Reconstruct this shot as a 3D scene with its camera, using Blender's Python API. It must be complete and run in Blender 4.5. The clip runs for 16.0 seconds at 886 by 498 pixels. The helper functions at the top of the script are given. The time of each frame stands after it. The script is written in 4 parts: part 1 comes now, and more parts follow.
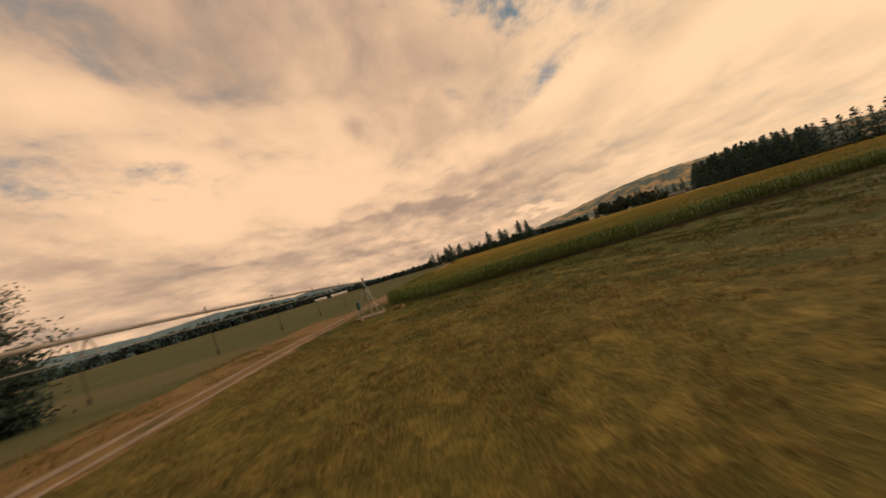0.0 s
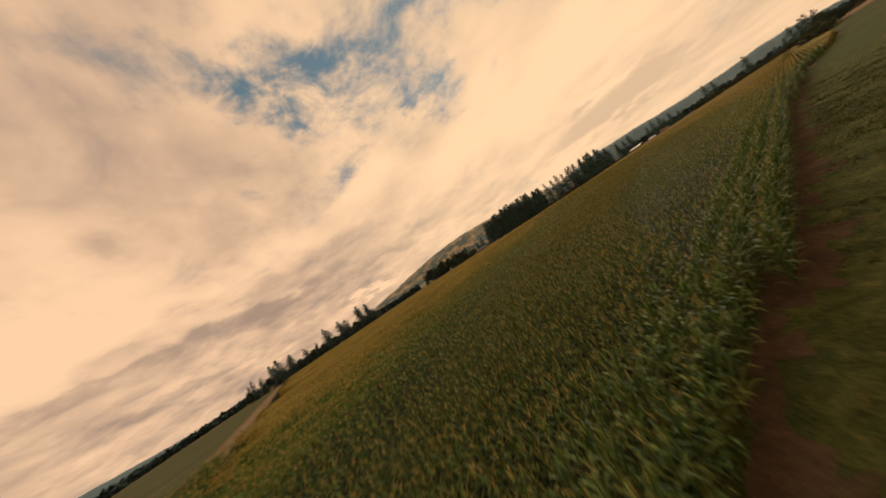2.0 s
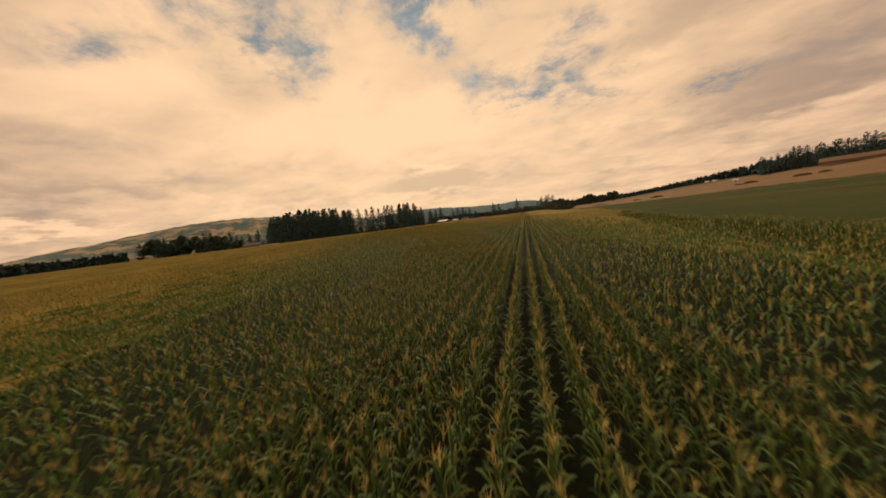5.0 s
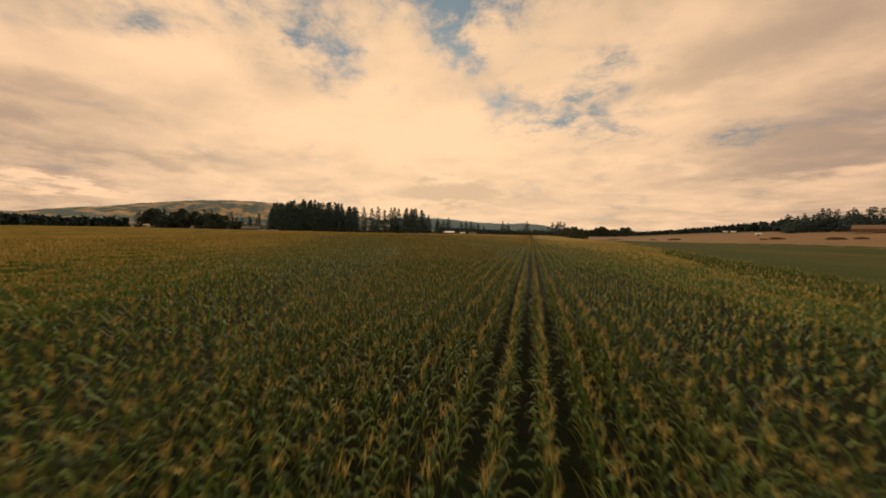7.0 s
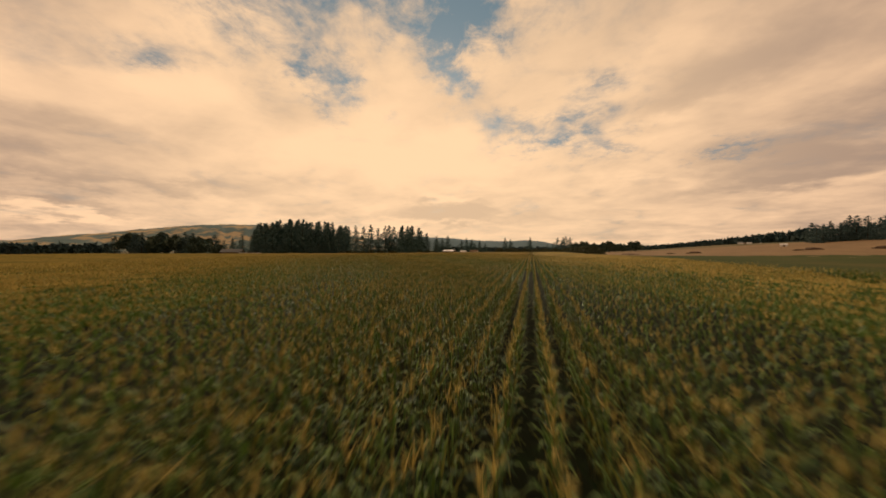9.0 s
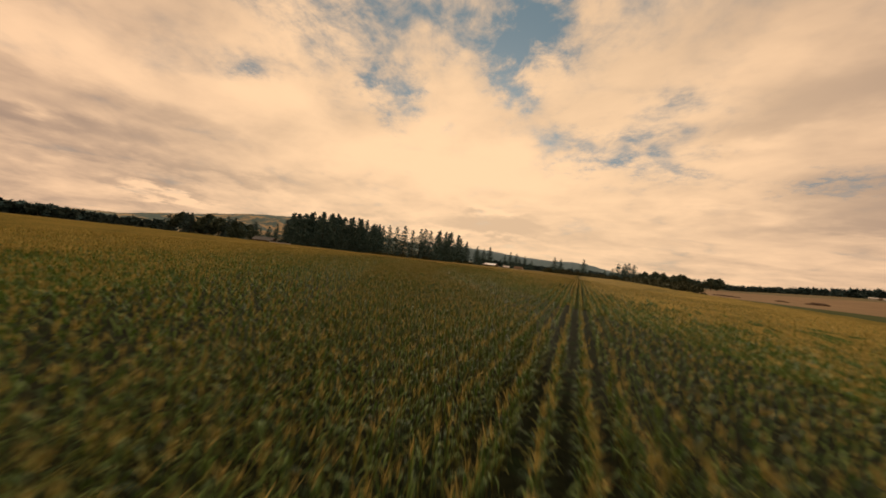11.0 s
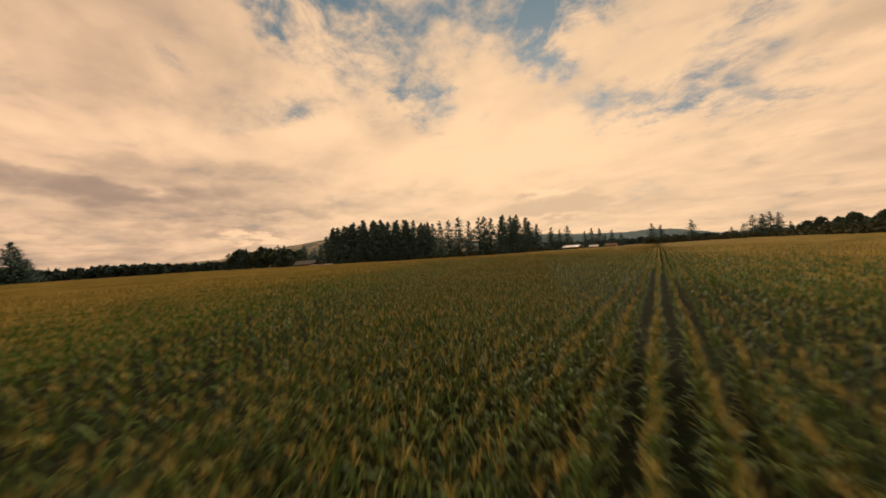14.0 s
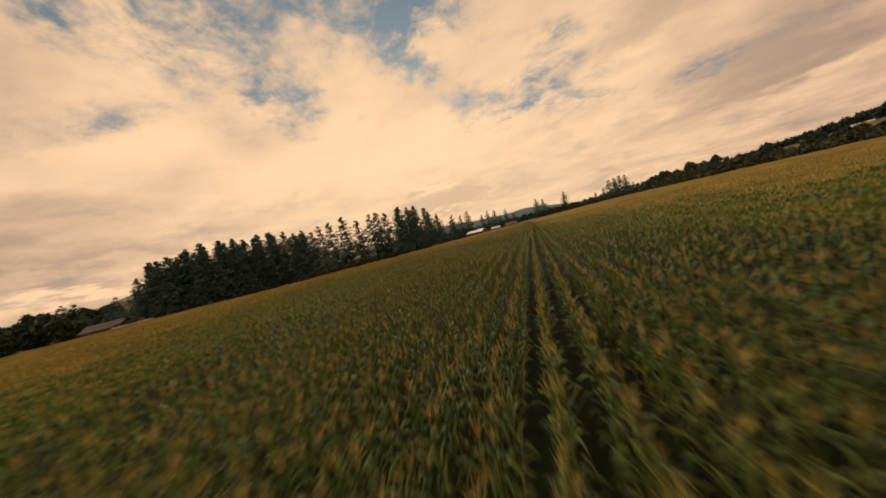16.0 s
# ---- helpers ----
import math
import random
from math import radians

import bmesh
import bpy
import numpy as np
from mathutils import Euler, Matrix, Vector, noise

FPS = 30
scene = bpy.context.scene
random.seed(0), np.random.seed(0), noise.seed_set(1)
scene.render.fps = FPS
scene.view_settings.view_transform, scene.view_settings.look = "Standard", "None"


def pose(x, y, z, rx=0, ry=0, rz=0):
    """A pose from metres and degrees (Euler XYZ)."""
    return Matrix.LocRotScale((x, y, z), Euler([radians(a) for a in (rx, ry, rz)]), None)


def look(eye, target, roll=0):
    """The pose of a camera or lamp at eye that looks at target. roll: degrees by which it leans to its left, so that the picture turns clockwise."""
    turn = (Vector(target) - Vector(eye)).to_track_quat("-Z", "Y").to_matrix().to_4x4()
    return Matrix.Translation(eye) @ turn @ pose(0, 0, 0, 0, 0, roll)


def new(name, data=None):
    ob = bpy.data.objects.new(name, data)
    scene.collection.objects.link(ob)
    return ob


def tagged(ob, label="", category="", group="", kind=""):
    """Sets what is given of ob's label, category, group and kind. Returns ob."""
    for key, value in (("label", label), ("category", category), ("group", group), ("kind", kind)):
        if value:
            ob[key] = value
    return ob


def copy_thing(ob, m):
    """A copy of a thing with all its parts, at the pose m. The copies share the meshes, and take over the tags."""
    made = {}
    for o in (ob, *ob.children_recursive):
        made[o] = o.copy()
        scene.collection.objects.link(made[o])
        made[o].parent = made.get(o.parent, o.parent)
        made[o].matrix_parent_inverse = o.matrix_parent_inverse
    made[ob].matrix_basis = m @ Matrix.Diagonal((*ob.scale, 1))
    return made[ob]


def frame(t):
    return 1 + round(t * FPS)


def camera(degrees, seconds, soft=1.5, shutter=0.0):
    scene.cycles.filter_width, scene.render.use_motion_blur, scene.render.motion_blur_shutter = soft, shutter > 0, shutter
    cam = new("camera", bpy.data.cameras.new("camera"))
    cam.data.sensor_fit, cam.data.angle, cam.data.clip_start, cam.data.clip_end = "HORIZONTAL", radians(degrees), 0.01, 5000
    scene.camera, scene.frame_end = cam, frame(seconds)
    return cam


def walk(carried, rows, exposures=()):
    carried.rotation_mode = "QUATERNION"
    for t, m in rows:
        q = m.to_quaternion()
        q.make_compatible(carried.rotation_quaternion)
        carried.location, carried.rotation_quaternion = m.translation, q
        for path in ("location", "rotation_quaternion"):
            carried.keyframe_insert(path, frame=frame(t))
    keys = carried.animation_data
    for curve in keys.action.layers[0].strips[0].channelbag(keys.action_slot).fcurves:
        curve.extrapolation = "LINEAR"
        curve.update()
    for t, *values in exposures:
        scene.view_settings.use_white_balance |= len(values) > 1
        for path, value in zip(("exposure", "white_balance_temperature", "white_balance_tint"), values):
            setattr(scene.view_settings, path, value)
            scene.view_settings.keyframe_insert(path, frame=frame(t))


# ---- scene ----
# ---------------------------------------------------------------- camera
cam = camera(113.4, 16.0, soft=1.7, shutter=0.26)
PATH = [
    (0, pose(41.79, -15.50, 3.55, 92.59, 16.40, 90.09)),
    (0.5, pose(33.85, -16.35, 4.17, 94.60, 21.31, 84.54)),
    (1, pose(25.68, -16.55, 4.86, 95.74, 26.51, 76.68)),
    (1.5, pose(17.54, -13.94, 5.24, 95.80, 30.72, 67.05)),
    (2, pose(10.41, -10.00, 5.44, 94.55, 33.25, 56.24)),
    (2.5, pose(4.61, -5.30, 5.50, 92.22, 33.80, 44.72)),
    (3, pose(0.00, 0.00, 5.39, 89.20, 31.52, 33.66)),
    (3.5, pose(-3.36, 5.74, 5.25, 86.56, 26.14, 24.88)),
    (4, pose(-6.08, 11.63, 5.12, 84.64, 19.75, 18.97)),
    (4.5, pose(-8.54, 17.59, 5.01, 84.08, 12.66, 16.29)),
    (7, pose(-12.64, 33.60, 4.38, 86.50, -1.30, 16.88)),
    (7.5, pose(-14.25, 38.55, 4.18, 87.48, -0.51, 16.77)),
    (8, pose(-15.85, 43.95, 4.03, 88.59, 1.04, 16.26)),
    (10.5, pose(-24.34, 80.63, 4.28, 91.68, -4.80, 21.40)),
    (11, pose(-27.16, 88.12, 4.29, 91.80, -6.42, 25.03)),
    (11.5, pose(-30.28, 95.58, 4.24, 91.87, -7.11, 29.31)),
    (12, pose(-33.91, 102.90, 4.21, 91.87, -6.78, 33.52)),
    (12.5, pose(-38.16, 109.90, 4.20, 91.76, -5.34, 37.00)),
    (13, pose(-42.88, 116.69, 4.19, 91.54, -2.89, 38.83)),
    (13.5, pose(-47.94, 123.21, 4.17, 91.29, 0.21, 38.69)),
    (14, pose(-53.11, 129.63, 4.13, 90.92, 3.55, 36.56)),
    (14.5, pose(-58.07, 136.53, 4.08, 90.52, 7.06, 32.58)),
    (15, pose(-62.61, 144.30, 4.00, 89.97, 10.31, 27.59)),
    (15.5, pose(-66.37, 152.81, 3.97, 89.07, 12.51, 22.19)),
    (16, pose(-69.05, 161.43, 3.92, 88.12, 14.30, 16.98)),
]
walk(cam, PATH)

# ---------------------------------------------------------------- sky and light
rng = np.random.default_rng(7)


def direction(az, el):
    """Unit vector; az in degrees to the left of +Y, el up."""
    a, e = radians(az), radians(el)
    return Vector((-math.sin(a) * math.cos(e), math.cos(a) * math.cos(e), math.sin(e)))


def wire(tree, node, slot, value):
    if isinstance(value, bpy.types.NodeSocket):
        tree.links.new(value, node.inputs[slot])
    else:
        node.inputs[slot].default_value = value


def math_node(tree, op, a, b=0.0, c=0.0, clamp=False):
    n = tree.nodes.new("ShaderNodeMath")
    n.operation, n.use_clamp = op, clamp
    for i, v in enumerate((a, b, c)):
        wire(tree, n, i, v)
    return n.outputs[0]


def vec_node(tree, op, a, b=(0, 0, 0), scale=None):
    n = tree.nodes.new("ShaderNodeVectorMath")
    n.operation = op
    wire(tree, n, 0, a)
    wire(tree, n, 1, b)
    if scale is not None:
        wire(tree, n, "Scale", scale)
    return n.outputs["Value"] if op in ("DOT_PRODUCT", "LENGTH") else n.outputs["Vector"]


def noise_node(tree, vector, scale, detail=4.0, rough=0.55, distort=0.0, colour=False):
    n = tree.nodes.new("ShaderNodeTexNoise")
    wire(tree, n, "Vector", vector)
    for k, v in (("Scale", scale), ("Detail", detail), ("Roughness", rough), ("Distortion", distort)):
        n.inputs[k].default_value = v
    return n.outputs["Color"] if colour else n.outputs["Fac"]


def mix_node(tree, fac, a, b):
    n = tree.nodes.new("ShaderNodeMix")
    n.data_type = "RGBA"
    wire(tree, n, 0, fac)
    for i, v in ((6, a), (7, b)):
        wire(tree, n, i, v if isinstance(v, bpy.types.NodeSocket) else (*v[:3], 1.0))
    return n.outputs[2]


def ramp_node(tree, fac, low, high):
    n = tree.nodes.new("ShaderNodeMapRange")
    n.interpolation_type = "SMOOTHSTEP"
    wire(tree, n, "Value", fac)
    n.inputs["From Min"].default_value, n.inputs["From Max"].default_value = low, high
    return n.outputs["Result"]


SUN_AZ, SUN_EL = 20.0, 20.0


def make_world():
    world = bpy.data.worlds.new("evening_sky")
    scene.world = world
    world.use_nodes = True
    t = world.node_tree
    t.nodes.clear()
    ray = t.nodes.new("ShaderNodeTexCoord").outputs["Generated"]
    sep = t.nodes.new("ShaderNodeSeparateXYZ")
    t.links.new(ray, sep.inputs[0])
    up = math_node(t, "MAXIMUM", sep.outputs["Z"], 0.0)
    lift = math_node(t, "ADD", up, 0.20)
    flat = t.nodes.new("ShaderNodeCombineXYZ")
    t.links.new(math_node(t, "DIVIDE", sep.outputs["X"], lift), flat.inputs[0])
    t.links.new(math_node(t, "DIVIDE", sep.outputs["Y"], lift), flat.inputs[1])
    plane = flat.outputs[0]
    # edges of the cloud banks are torn by noise
    torn = vec_node(t, "SUBTRACT", noise_node(t, plane, 7.0, 6, 0.68, colour=True), (0.5, 0.5, 0.5))
    bent = vec_node(t, "ADD", ray, vec_node(t, "SCALE", torn, scale=0.24))

    soft = vec_node(t, "SUBTRACT", noise_node(t, plane, 3.0, 5, 0.55, colour=True), (0.5, 0.5, 0.5))
    eased = vec_node(t, "ADD", ray, vec_node(t, "SCALE", soft, scale=0.15))

    def bank(edge, az, el, wide, high, tilt=0.0):
        c = direction(az, el)
        side = Vector((0, 0, 1)).cross(c).normalized()
        top = c.cross(side).normalized()
        k = radians(tilt)
        a, b = math.cos(k) * side + math.sin(k) * top, math.cos(k) * top - math.sin(k) * side
        p = math_node(t, "MULTIPLY", vec_node(t, "DOT_PRODUCT", edge, tuple(a)), 1 / radians(wide))
        q = math_node(t, "MULTIPLY", vec_node(t, "DOT_PRODUCT", edge, tuple(b)), 1 / radians(high))
        r = math_node(t, "ADD", math_node(t, "MULTIPLY", p, p), math_node(t, "MULTIPLY", q, q))
        return math_node(t, "POWER", 2.718, math_node(t, "MULTIPLY", r, -1.0))

    def total(banks, edge):
        s = 0.0
        for weight, *shape in banks:
            s = math_node(t, "MULTIPLY_ADD", bank(edge, *shape), weight, s)
        return s

    gaps = math_node(t, "ADD", total([
        (0.42, 12.5, 37, 6.5, 6.5), (0.36, 20, 42, 26.4, 5.6, -4), (0.33, 15, 31, 3.6, 5.6, 15), (0.39, 37, 28, 3.1, 5.0, 12),
        (0.31, 43.3, 31, 3.1, 3.0), (0.17, 50.6, 31.5, 4.2, 4.4, 20), (0.19, 59, 26.5, 7.8, 2.2), (0.16, 27, 23.3, 2.6, 2.0),
        (0.23, 6, 22.5, 6.0, 3.2, 10), (0.27, -3, 21.5, 7.8, 4.0, -8), (0.20, -8, 21.5, 5.4, 3.5), (0.20, -11, 26.5, 6.0, 2.5, 8)], bent), total([
        (0.19, -16, 18.5, 7.2, 2.2, -8), (0.19, -26, 14.1, 7.2, 1.1), (0.33, 54, 41.5, 8.0, 5.0, 30), (0.39, 66, 38.5, 7.2, 5.0, 20),
        (0.28, 74, 44.5, 9.6, 5.0, 20), (0.14, 86, 50, 12.0, 5.6, 15), (0.23, 79.7, 29.6, 3.0, 2.2), (0.28, 138, 40, 12.0, 5.6),
        (0.27, 142, 22.3, 10.8, 3.0), (0.17, 128.5, 23, 6.0, 2.2), (0.22, 0, 62, 36.0, 15.0)], bent))
    dark = math_node(t, "ADD", total([
        (1.5, 16.5, 7.4, 7.5, 1.5, 2), (0.5, 13, 6.4, 8, 1.0), (0.9, -28, 23.5, 10, 4.2, -14), (0.8, -35, 13.2, 10, 3.0, -6), (0.8, -34, 9, 8, 1.2),
        (0.60, 80, 10.6, 14, 1.3, -2), (0.45, 72, 8.6, 13, 1.1), (0.6, 60, 9.2, 8, 0.9), (0.6, 71, 5.9, 6, 0.8), (0.45, 92, 11.4, 12, 1.2)], eased), total([
        (0.6, 98.5, 27, 2.4, 1.3, 20), (0.7, 142.8, 12.6, 9, 1.6), (0.4, 141, 38, 10, 5), (0.5, 110, 12, 14, 1.0), (0.5, 72, 15, 9, 1.6),
        (0.5, -22, 36, 12, 4, -10), (0.5, 98, 6, 12, 1.0), (0.4, 40, 6.5, 8, 0.9), (0.5, 126, 9, 10, 1.0)], eased))
    bright = total([(0.80, 14, 17, 16, 5.5), (0.45, 30, 17, 14, 5), (1.1, 68.3, 4.4, 4.2, 0.7), (0.9, 15, 10.2, 4.5, 0.6), (1.0, 118, 22, 22, 9), (0.45, 44, 18, 10, 4),
                    (0.4, 80, 18, 10, 3), (0.35, 138, 32, 8, 3), (0.4, 48, 5.6, 7, 1.6), (0.5, 28, 4.5, 12, 1.6), (0.45, -20, 19.5, 6, 1.0), (0.35, 62, 22.5, 12, 2),
                    (0.4, -16, 11, 12, 1.2), (0.35, 100, 17, 14, 1.4)], eased)
    puff = noise_node(t, plane, 1.9, 8, 0.56, 0.6)
    wisp = noise_node(t, plane, 5.0, 5, 0.55, 0.4)
    streaks = t.nodes.new("ShaderNodeMapping")
    t.links.new(plane, streaks.inputs["Vector"])
    streaks.inputs["Rotation"].default_value[2] = radians(35)
    streaks.inputs["Scale"].default_value = (0.70, 1.15, 1.0)
    band = noise_node(t, streaks.outputs[0], 1.8, 5, 0.52, 0.3)
    cover = math_node(t, "ADD", math_node(t, "MULTIPLY", puff, 0.90), math_node(t, "MULTIPLY_ADD", wisp, 0.50, -0.20))
    broken = math_node(t, "MULTIPLY_ADD", noise_node(t, plane, 6.5, 6, 0.62, 0.4), 3.4, -0.72)
    cover = math_node(t, "SUBTRACT", math_node(t, "ADD", cover, 0.16), math_node(t, "MULTIPLY", gaps, broken))
    cover = ramp_node(t, cover, 0.00, 0.62)
    shade = math_node(t, "ADD", math_node(t, "MULTIPLY", band, 0.62), math_node(t, "MULTIPLY", puff, 0.38))
    shade = math_node(t, "ADD", shade, math_node(t, "MULTIPLY_ADD", wisp, 0.20, -0.10))
    shade = math_node(t, "SUBTRACT", math_node(t, "ADD", shade, math_node(t, "MULTIPLY", bright, 0.30)), math_node(t, "MULTIPLY", dark, 0.30))
    shade = ramp_node(t, shade, 0.24, 0.76)
    tone = mix_node(t, shade, (0.420, 0.285, 0.208), (1.04, 0.668, 0.400))
    near_sun = ramp_node(t, vec_node(t, "DOT_PRODUCT", ray, tuple(direction(SUN_AZ, SUN_EL))), 0.45, 1.0)
    # the clouds opposite the evening light are duller
    lit_side = ramp_node(t, vec_node(t, "DOT_PRODUCT", ray, tuple(direction(55, 8))), -0.80, -0.02)
    tone = vec_node(t, "SCALE", tone, scale=math_node(t, "MULTIPLY", math_node(t, "MULTIPLY_ADD", near_sun, 0.04, 0.97), math_node(t, "MULTIPLY_ADD", lit_side, 0.74, 0.26)))
    tone = mix_node(t, math_node(t, "MULTIPLY", near_sun, 0.50), tone, (1.10, 0.750, 0.43))
    sky = t.nodes.new("ShaderNodeTexSky")
    sky.sky_type = "NISHITA"
    sky.sun_disc = False
    sky.sun_elevation, sky.sun_rotation = radians(SUN_EL), radians(-SUN_AZ)
    blue = vec_node(t, "SCALE", sky.outputs[0], scale=0.07)
    blue = mix_node(t, 0.75, blue, (0.140, 0.215, 0.240))
    colour = mix_node(t, cover, blue, tone)
    back = t.nodes.new("ShaderNodeBackground")
    t.links.new(colour, back.inputs["Color"])
    back.inputs["Strength"].default_value = 1.0
    end = t.nodes.new("ShaderNodeOutputWorld")
    t.links.new(back.outputs[0], end.inputs["Surface"])


make_world()
sun = new("sun", bpy.data.lights.new("sun", "SUN"))
sun.data.energy, sun.data.angle, sun.data.color = 1.4, radians(25), (1.0, 0.80, 0.58)
sun.matrix_world = look((0, 0, 0), -direction(SUN_AZ, 24))
scene.view_settings.exposure = 0.0


# ---------------------------------------------------------------- materials
def material(name, low, high, scale=1.0, rough=0.8, bump=0.0, island=0.0, detail_scale=None, metallic=0.0, stretch=(1, 1, 1), through_light=None, world=False, third=None, third_scale=0.05, shine=0.3, third_from=0.50):
    """Two colours mixed by noise at two scales, with relief; island varies the pieces of one mesh."""
    m = bpy.data.materials.new(name)
    m.use_nodes = True
    t = m.node_tree
    bsdf = t.nodes["Principled BSDF"]
    place = t.nodes.new("ShaderNodeNewGeometry").outputs["Position"] if world else t.nodes.new("ShaderNodeTexCoord").outputs["Object"]
    mp = t.nodes.new("ShaderNodeMapping")
    t.links.new(place, mp.inputs["Vector"])
    mp.inputs["Scale"].default_value = stretch
    v = mp.outputs[0]
    big = noise_node(t, v, scale, 5, 0.6, 0.2)
    fine = noise_node(t, v, detail_scale or scale * 9, 4, 0.6)
    f = math_node(t, "ADD", math_node(t, "MULTIPLY", big, 0.6), math_node(t, "MULTIPLY", fine, 0.4))
    if island:
        g = t.nodes.new("ShaderNodeNewGeometry").outputs["Random Per Island"]
        f = math_node(t, "ADD", math_node(t, "MULTIPLY", f, 1 - island), math_node(t, "MULTIPLY", g, island))
    f = ramp_node(t, f, 0.28, 0.72)
    colour = mix_node(t, f, low, high)
    if third:
        colour = mix_node(t, ramp_node(t, noise_node(t, v, third_scale, 5, 0.62, 0.4), third_from, third_from + 0.14), colour, third)
    t.links.new(colour, bsdf.inputs["Base Color"])
    bsdf.inputs["Roughness"].default_value, bsdf.inputs["Metallic"].default_value = rough, metallic
    bsdf.inputs["Specular IOR Level"].default_value = shine
    if bump:
        b = t.nodes.new("ShaderNodeBump")
        b.inputs["Strength"].default_value, b.inputs["Distance"].default_value = bump, 0.1
        t.links.new(fine, b.inputs["Height"])
        t.links.new(b.outputs[0], bsdf.inputs["Normal"])
    if through_light:
        end = t.nodes["Material Output"]
        thin = t.nodes.new("ShaderNodeBsdfTranslucent")
        thin.inputs["Color"].default_value = (*through_light, 1)
        both = t.nodes.new("ShaderNodeMixShader")
        both.inputs[0].default_value = 0.3
        t.links.new(bsdf.outputs[0], both.inputs[1])
        t.links.new(thin.outputs[0], both.inputs[2])
        t.links.new(both.outputs[0], end.inputs["Surface"])
    return m


M_LAND = material("distant_farmland", (0.10, 0.085, 0.03), (0.17, 0.13, 0.05), 0.01, 0.95, third=(0.07, 0.08, 0.03), third_scale=0.004, world=True)
# near-black green: the shade between the corn rows is put into this colour
M_SOIL = material("shade_dark_soil", (0.010, 0.015, 0.009), (0.026, 0.032, 0.017), 1.5, 0.95, 0.5, detail_scale=7.0, world=True, third=(0.020, 0.036, 0.014), third_scale=0.8, third_from=0.52, shine=0.05)
M_EARTH = material("bare_reddish_earth", (0.050, 0.036, 0.022), (0.118, 0.076, 0.044), 0.8, 0.95, 0.8, detail_scale=6.0, world=True, third=(0.050, 0.062, 0.020), third_scale=0.5, third_from=0.54, shine=0.05)


def meadow_material():
    """Straw-coloured grass that turns green towards the corn, in drawn-out tufts and patches."""
    m = bpy.data.materials.new("mown_meadow")
    m.use_nodes = True
    t = m.node_tree
    bsdf = t.nodes["Principled BSDF"]
    pos = t.nodes.new("ShaderNodeNewGeometry").outputs["Position"]
    sep = t.nodes.new("ShaderNodeSeparateXYZ")
    t.links.new(pos, sep.inputs[0])
    # distance from the corn's edge, wider to the north
    away = math_node(t, "SUBTRACT", sep.outputs["X"], math_node(t, "MULTIPLY_ADD", sep.outputs["Y"], 0.55, 23.5))
    patch = noise_node(t, pos, 0.21, 6, 0.68, 0.8)
    green = math_node(t, "MULTIPLY_ADD", away, -0.030, math_node(t, "MULTIPLY_ADD", patch, 3.2, -1.02))
    green = ramp_node(t, green, 0.32, 0.66)
    tuft = noise_node(t, pos, 1.3, 6, 0.68, 0.8)
    fine = noise_node(t, pos, 11.0, 4, 0.65)
    mixed = ramp_node(t, math_node(t, "ADD", math_node(t, "MULTIPLY", tuft, 0.62), math_node(t, "MULTIPLY", fine, 0.38)), 0.33, 0.66)
    straw = mix_node(t, mixed, (0.074, 0.078, 0.019), (0.268, 0.214, 0.060))
    lush = mix_node(t, mixed, (0.036, 0.058, 0.013), (0.138, 0.146, 0.040))
    colour = mix_node(t, green, straw, lush)
    bare = ramp_node(t, noise_node(t, pos, 0.45, 5, 0.66, 0.5), 0.60, 0.72)
    colour = mix_node(t, math_node(t, "MULTIPLY", bare, 0.7), colour, (0.070, 0.058, 0.026))
    t.links.new(colour, bsdf.inputs["Base Color"])
    bsdf.inputs["Roughness"].default_value, bsdf.inputs["Specular IOR Level"].default_value = 0.95, 0.1
    b = t.nodes.new("ShaderNodeBump")
    b.inputs["Strength"].default_value, b.inputs["Distance"].default_value = 1.0, 0.12
    t.links.new(mixed, b.inputs["Height"])
    t.links.new(b.outputs[0], bsdf.inputs["Normal"])
    return m


M_MEADOW = meadow_material()
M_PASTURE = material("green_pasture", (0.042, 0.064, 0.020), (0.074, 0.088, 0.028), 0.03, 0.95, 0.4, detail_scale=0.6, world=True, third=(0.092, 0.088, 0.030), third_scale=0.02, shine=0.05)
M_GREEN = material("low_green_crop", (0.062, 0.078, 0.036), (0.105, 0.112, 0.056), 0.25, 0.95, 0.6, detail_scale=3.0, world=True, stretch=(1, 0.3, 1), third=(0.125, 0.115, 0.060), third_scale=0.03, shine=0.05)
M_TAN = material("stubble", (0.17, 0.108, 0.048), (0.27, 0.175, 0.08), 0.05, 0.95, 0.3, detail_scale=0.8, world=True)
M_STRAW = material("dry_verge_grass", (0.110, 0.080, 0.028), (0.255, 0.158, 0.056), 0.8, 0.95, 0.8, detail_scale=5.0, world=True, third=(0.070, 0.066, 0.020), third_scale=0.3, third_from=0.54)
M_BLADE = material("straw_blades", (0.13, 0.110, 0.036), (0.30, 0.205, 0.072), 0.5, 0.8, island=0.6, world=True, through_light=(0.26, 0.19, 0.06))
M_DIRT = material("packed_dirt", (0.18, 0.145, 0.110), (0.33, 0.27, 0.210), 0.8, 0.95, 0.5, detail_scale=6.0, world=True)
M_LEAF = material("corn_leaf", (0.028, 0.072, 0.018), (0.180, 0.285, 0.072), 0.6, 0.55, island=0.75, world=True, shine=0.28, through_light=(0.085, 0.160, 0.022))
M_DRYLEAF = material("corn_leaf_turning", (0.085, 0.120, 0.024), (0.25, 0.26, 0.064), 0.6, 0.7, island=0.6, world=True, shine=0.2, through_light=(0.20, 0.19, 0.03))
M_TASSEL = material("corn_tassel", (0.290, 0.255, 0.078), (0.60, 0.500, 0.170), 0.8, 0.85, island=0.6, world=True, shine=0.1)
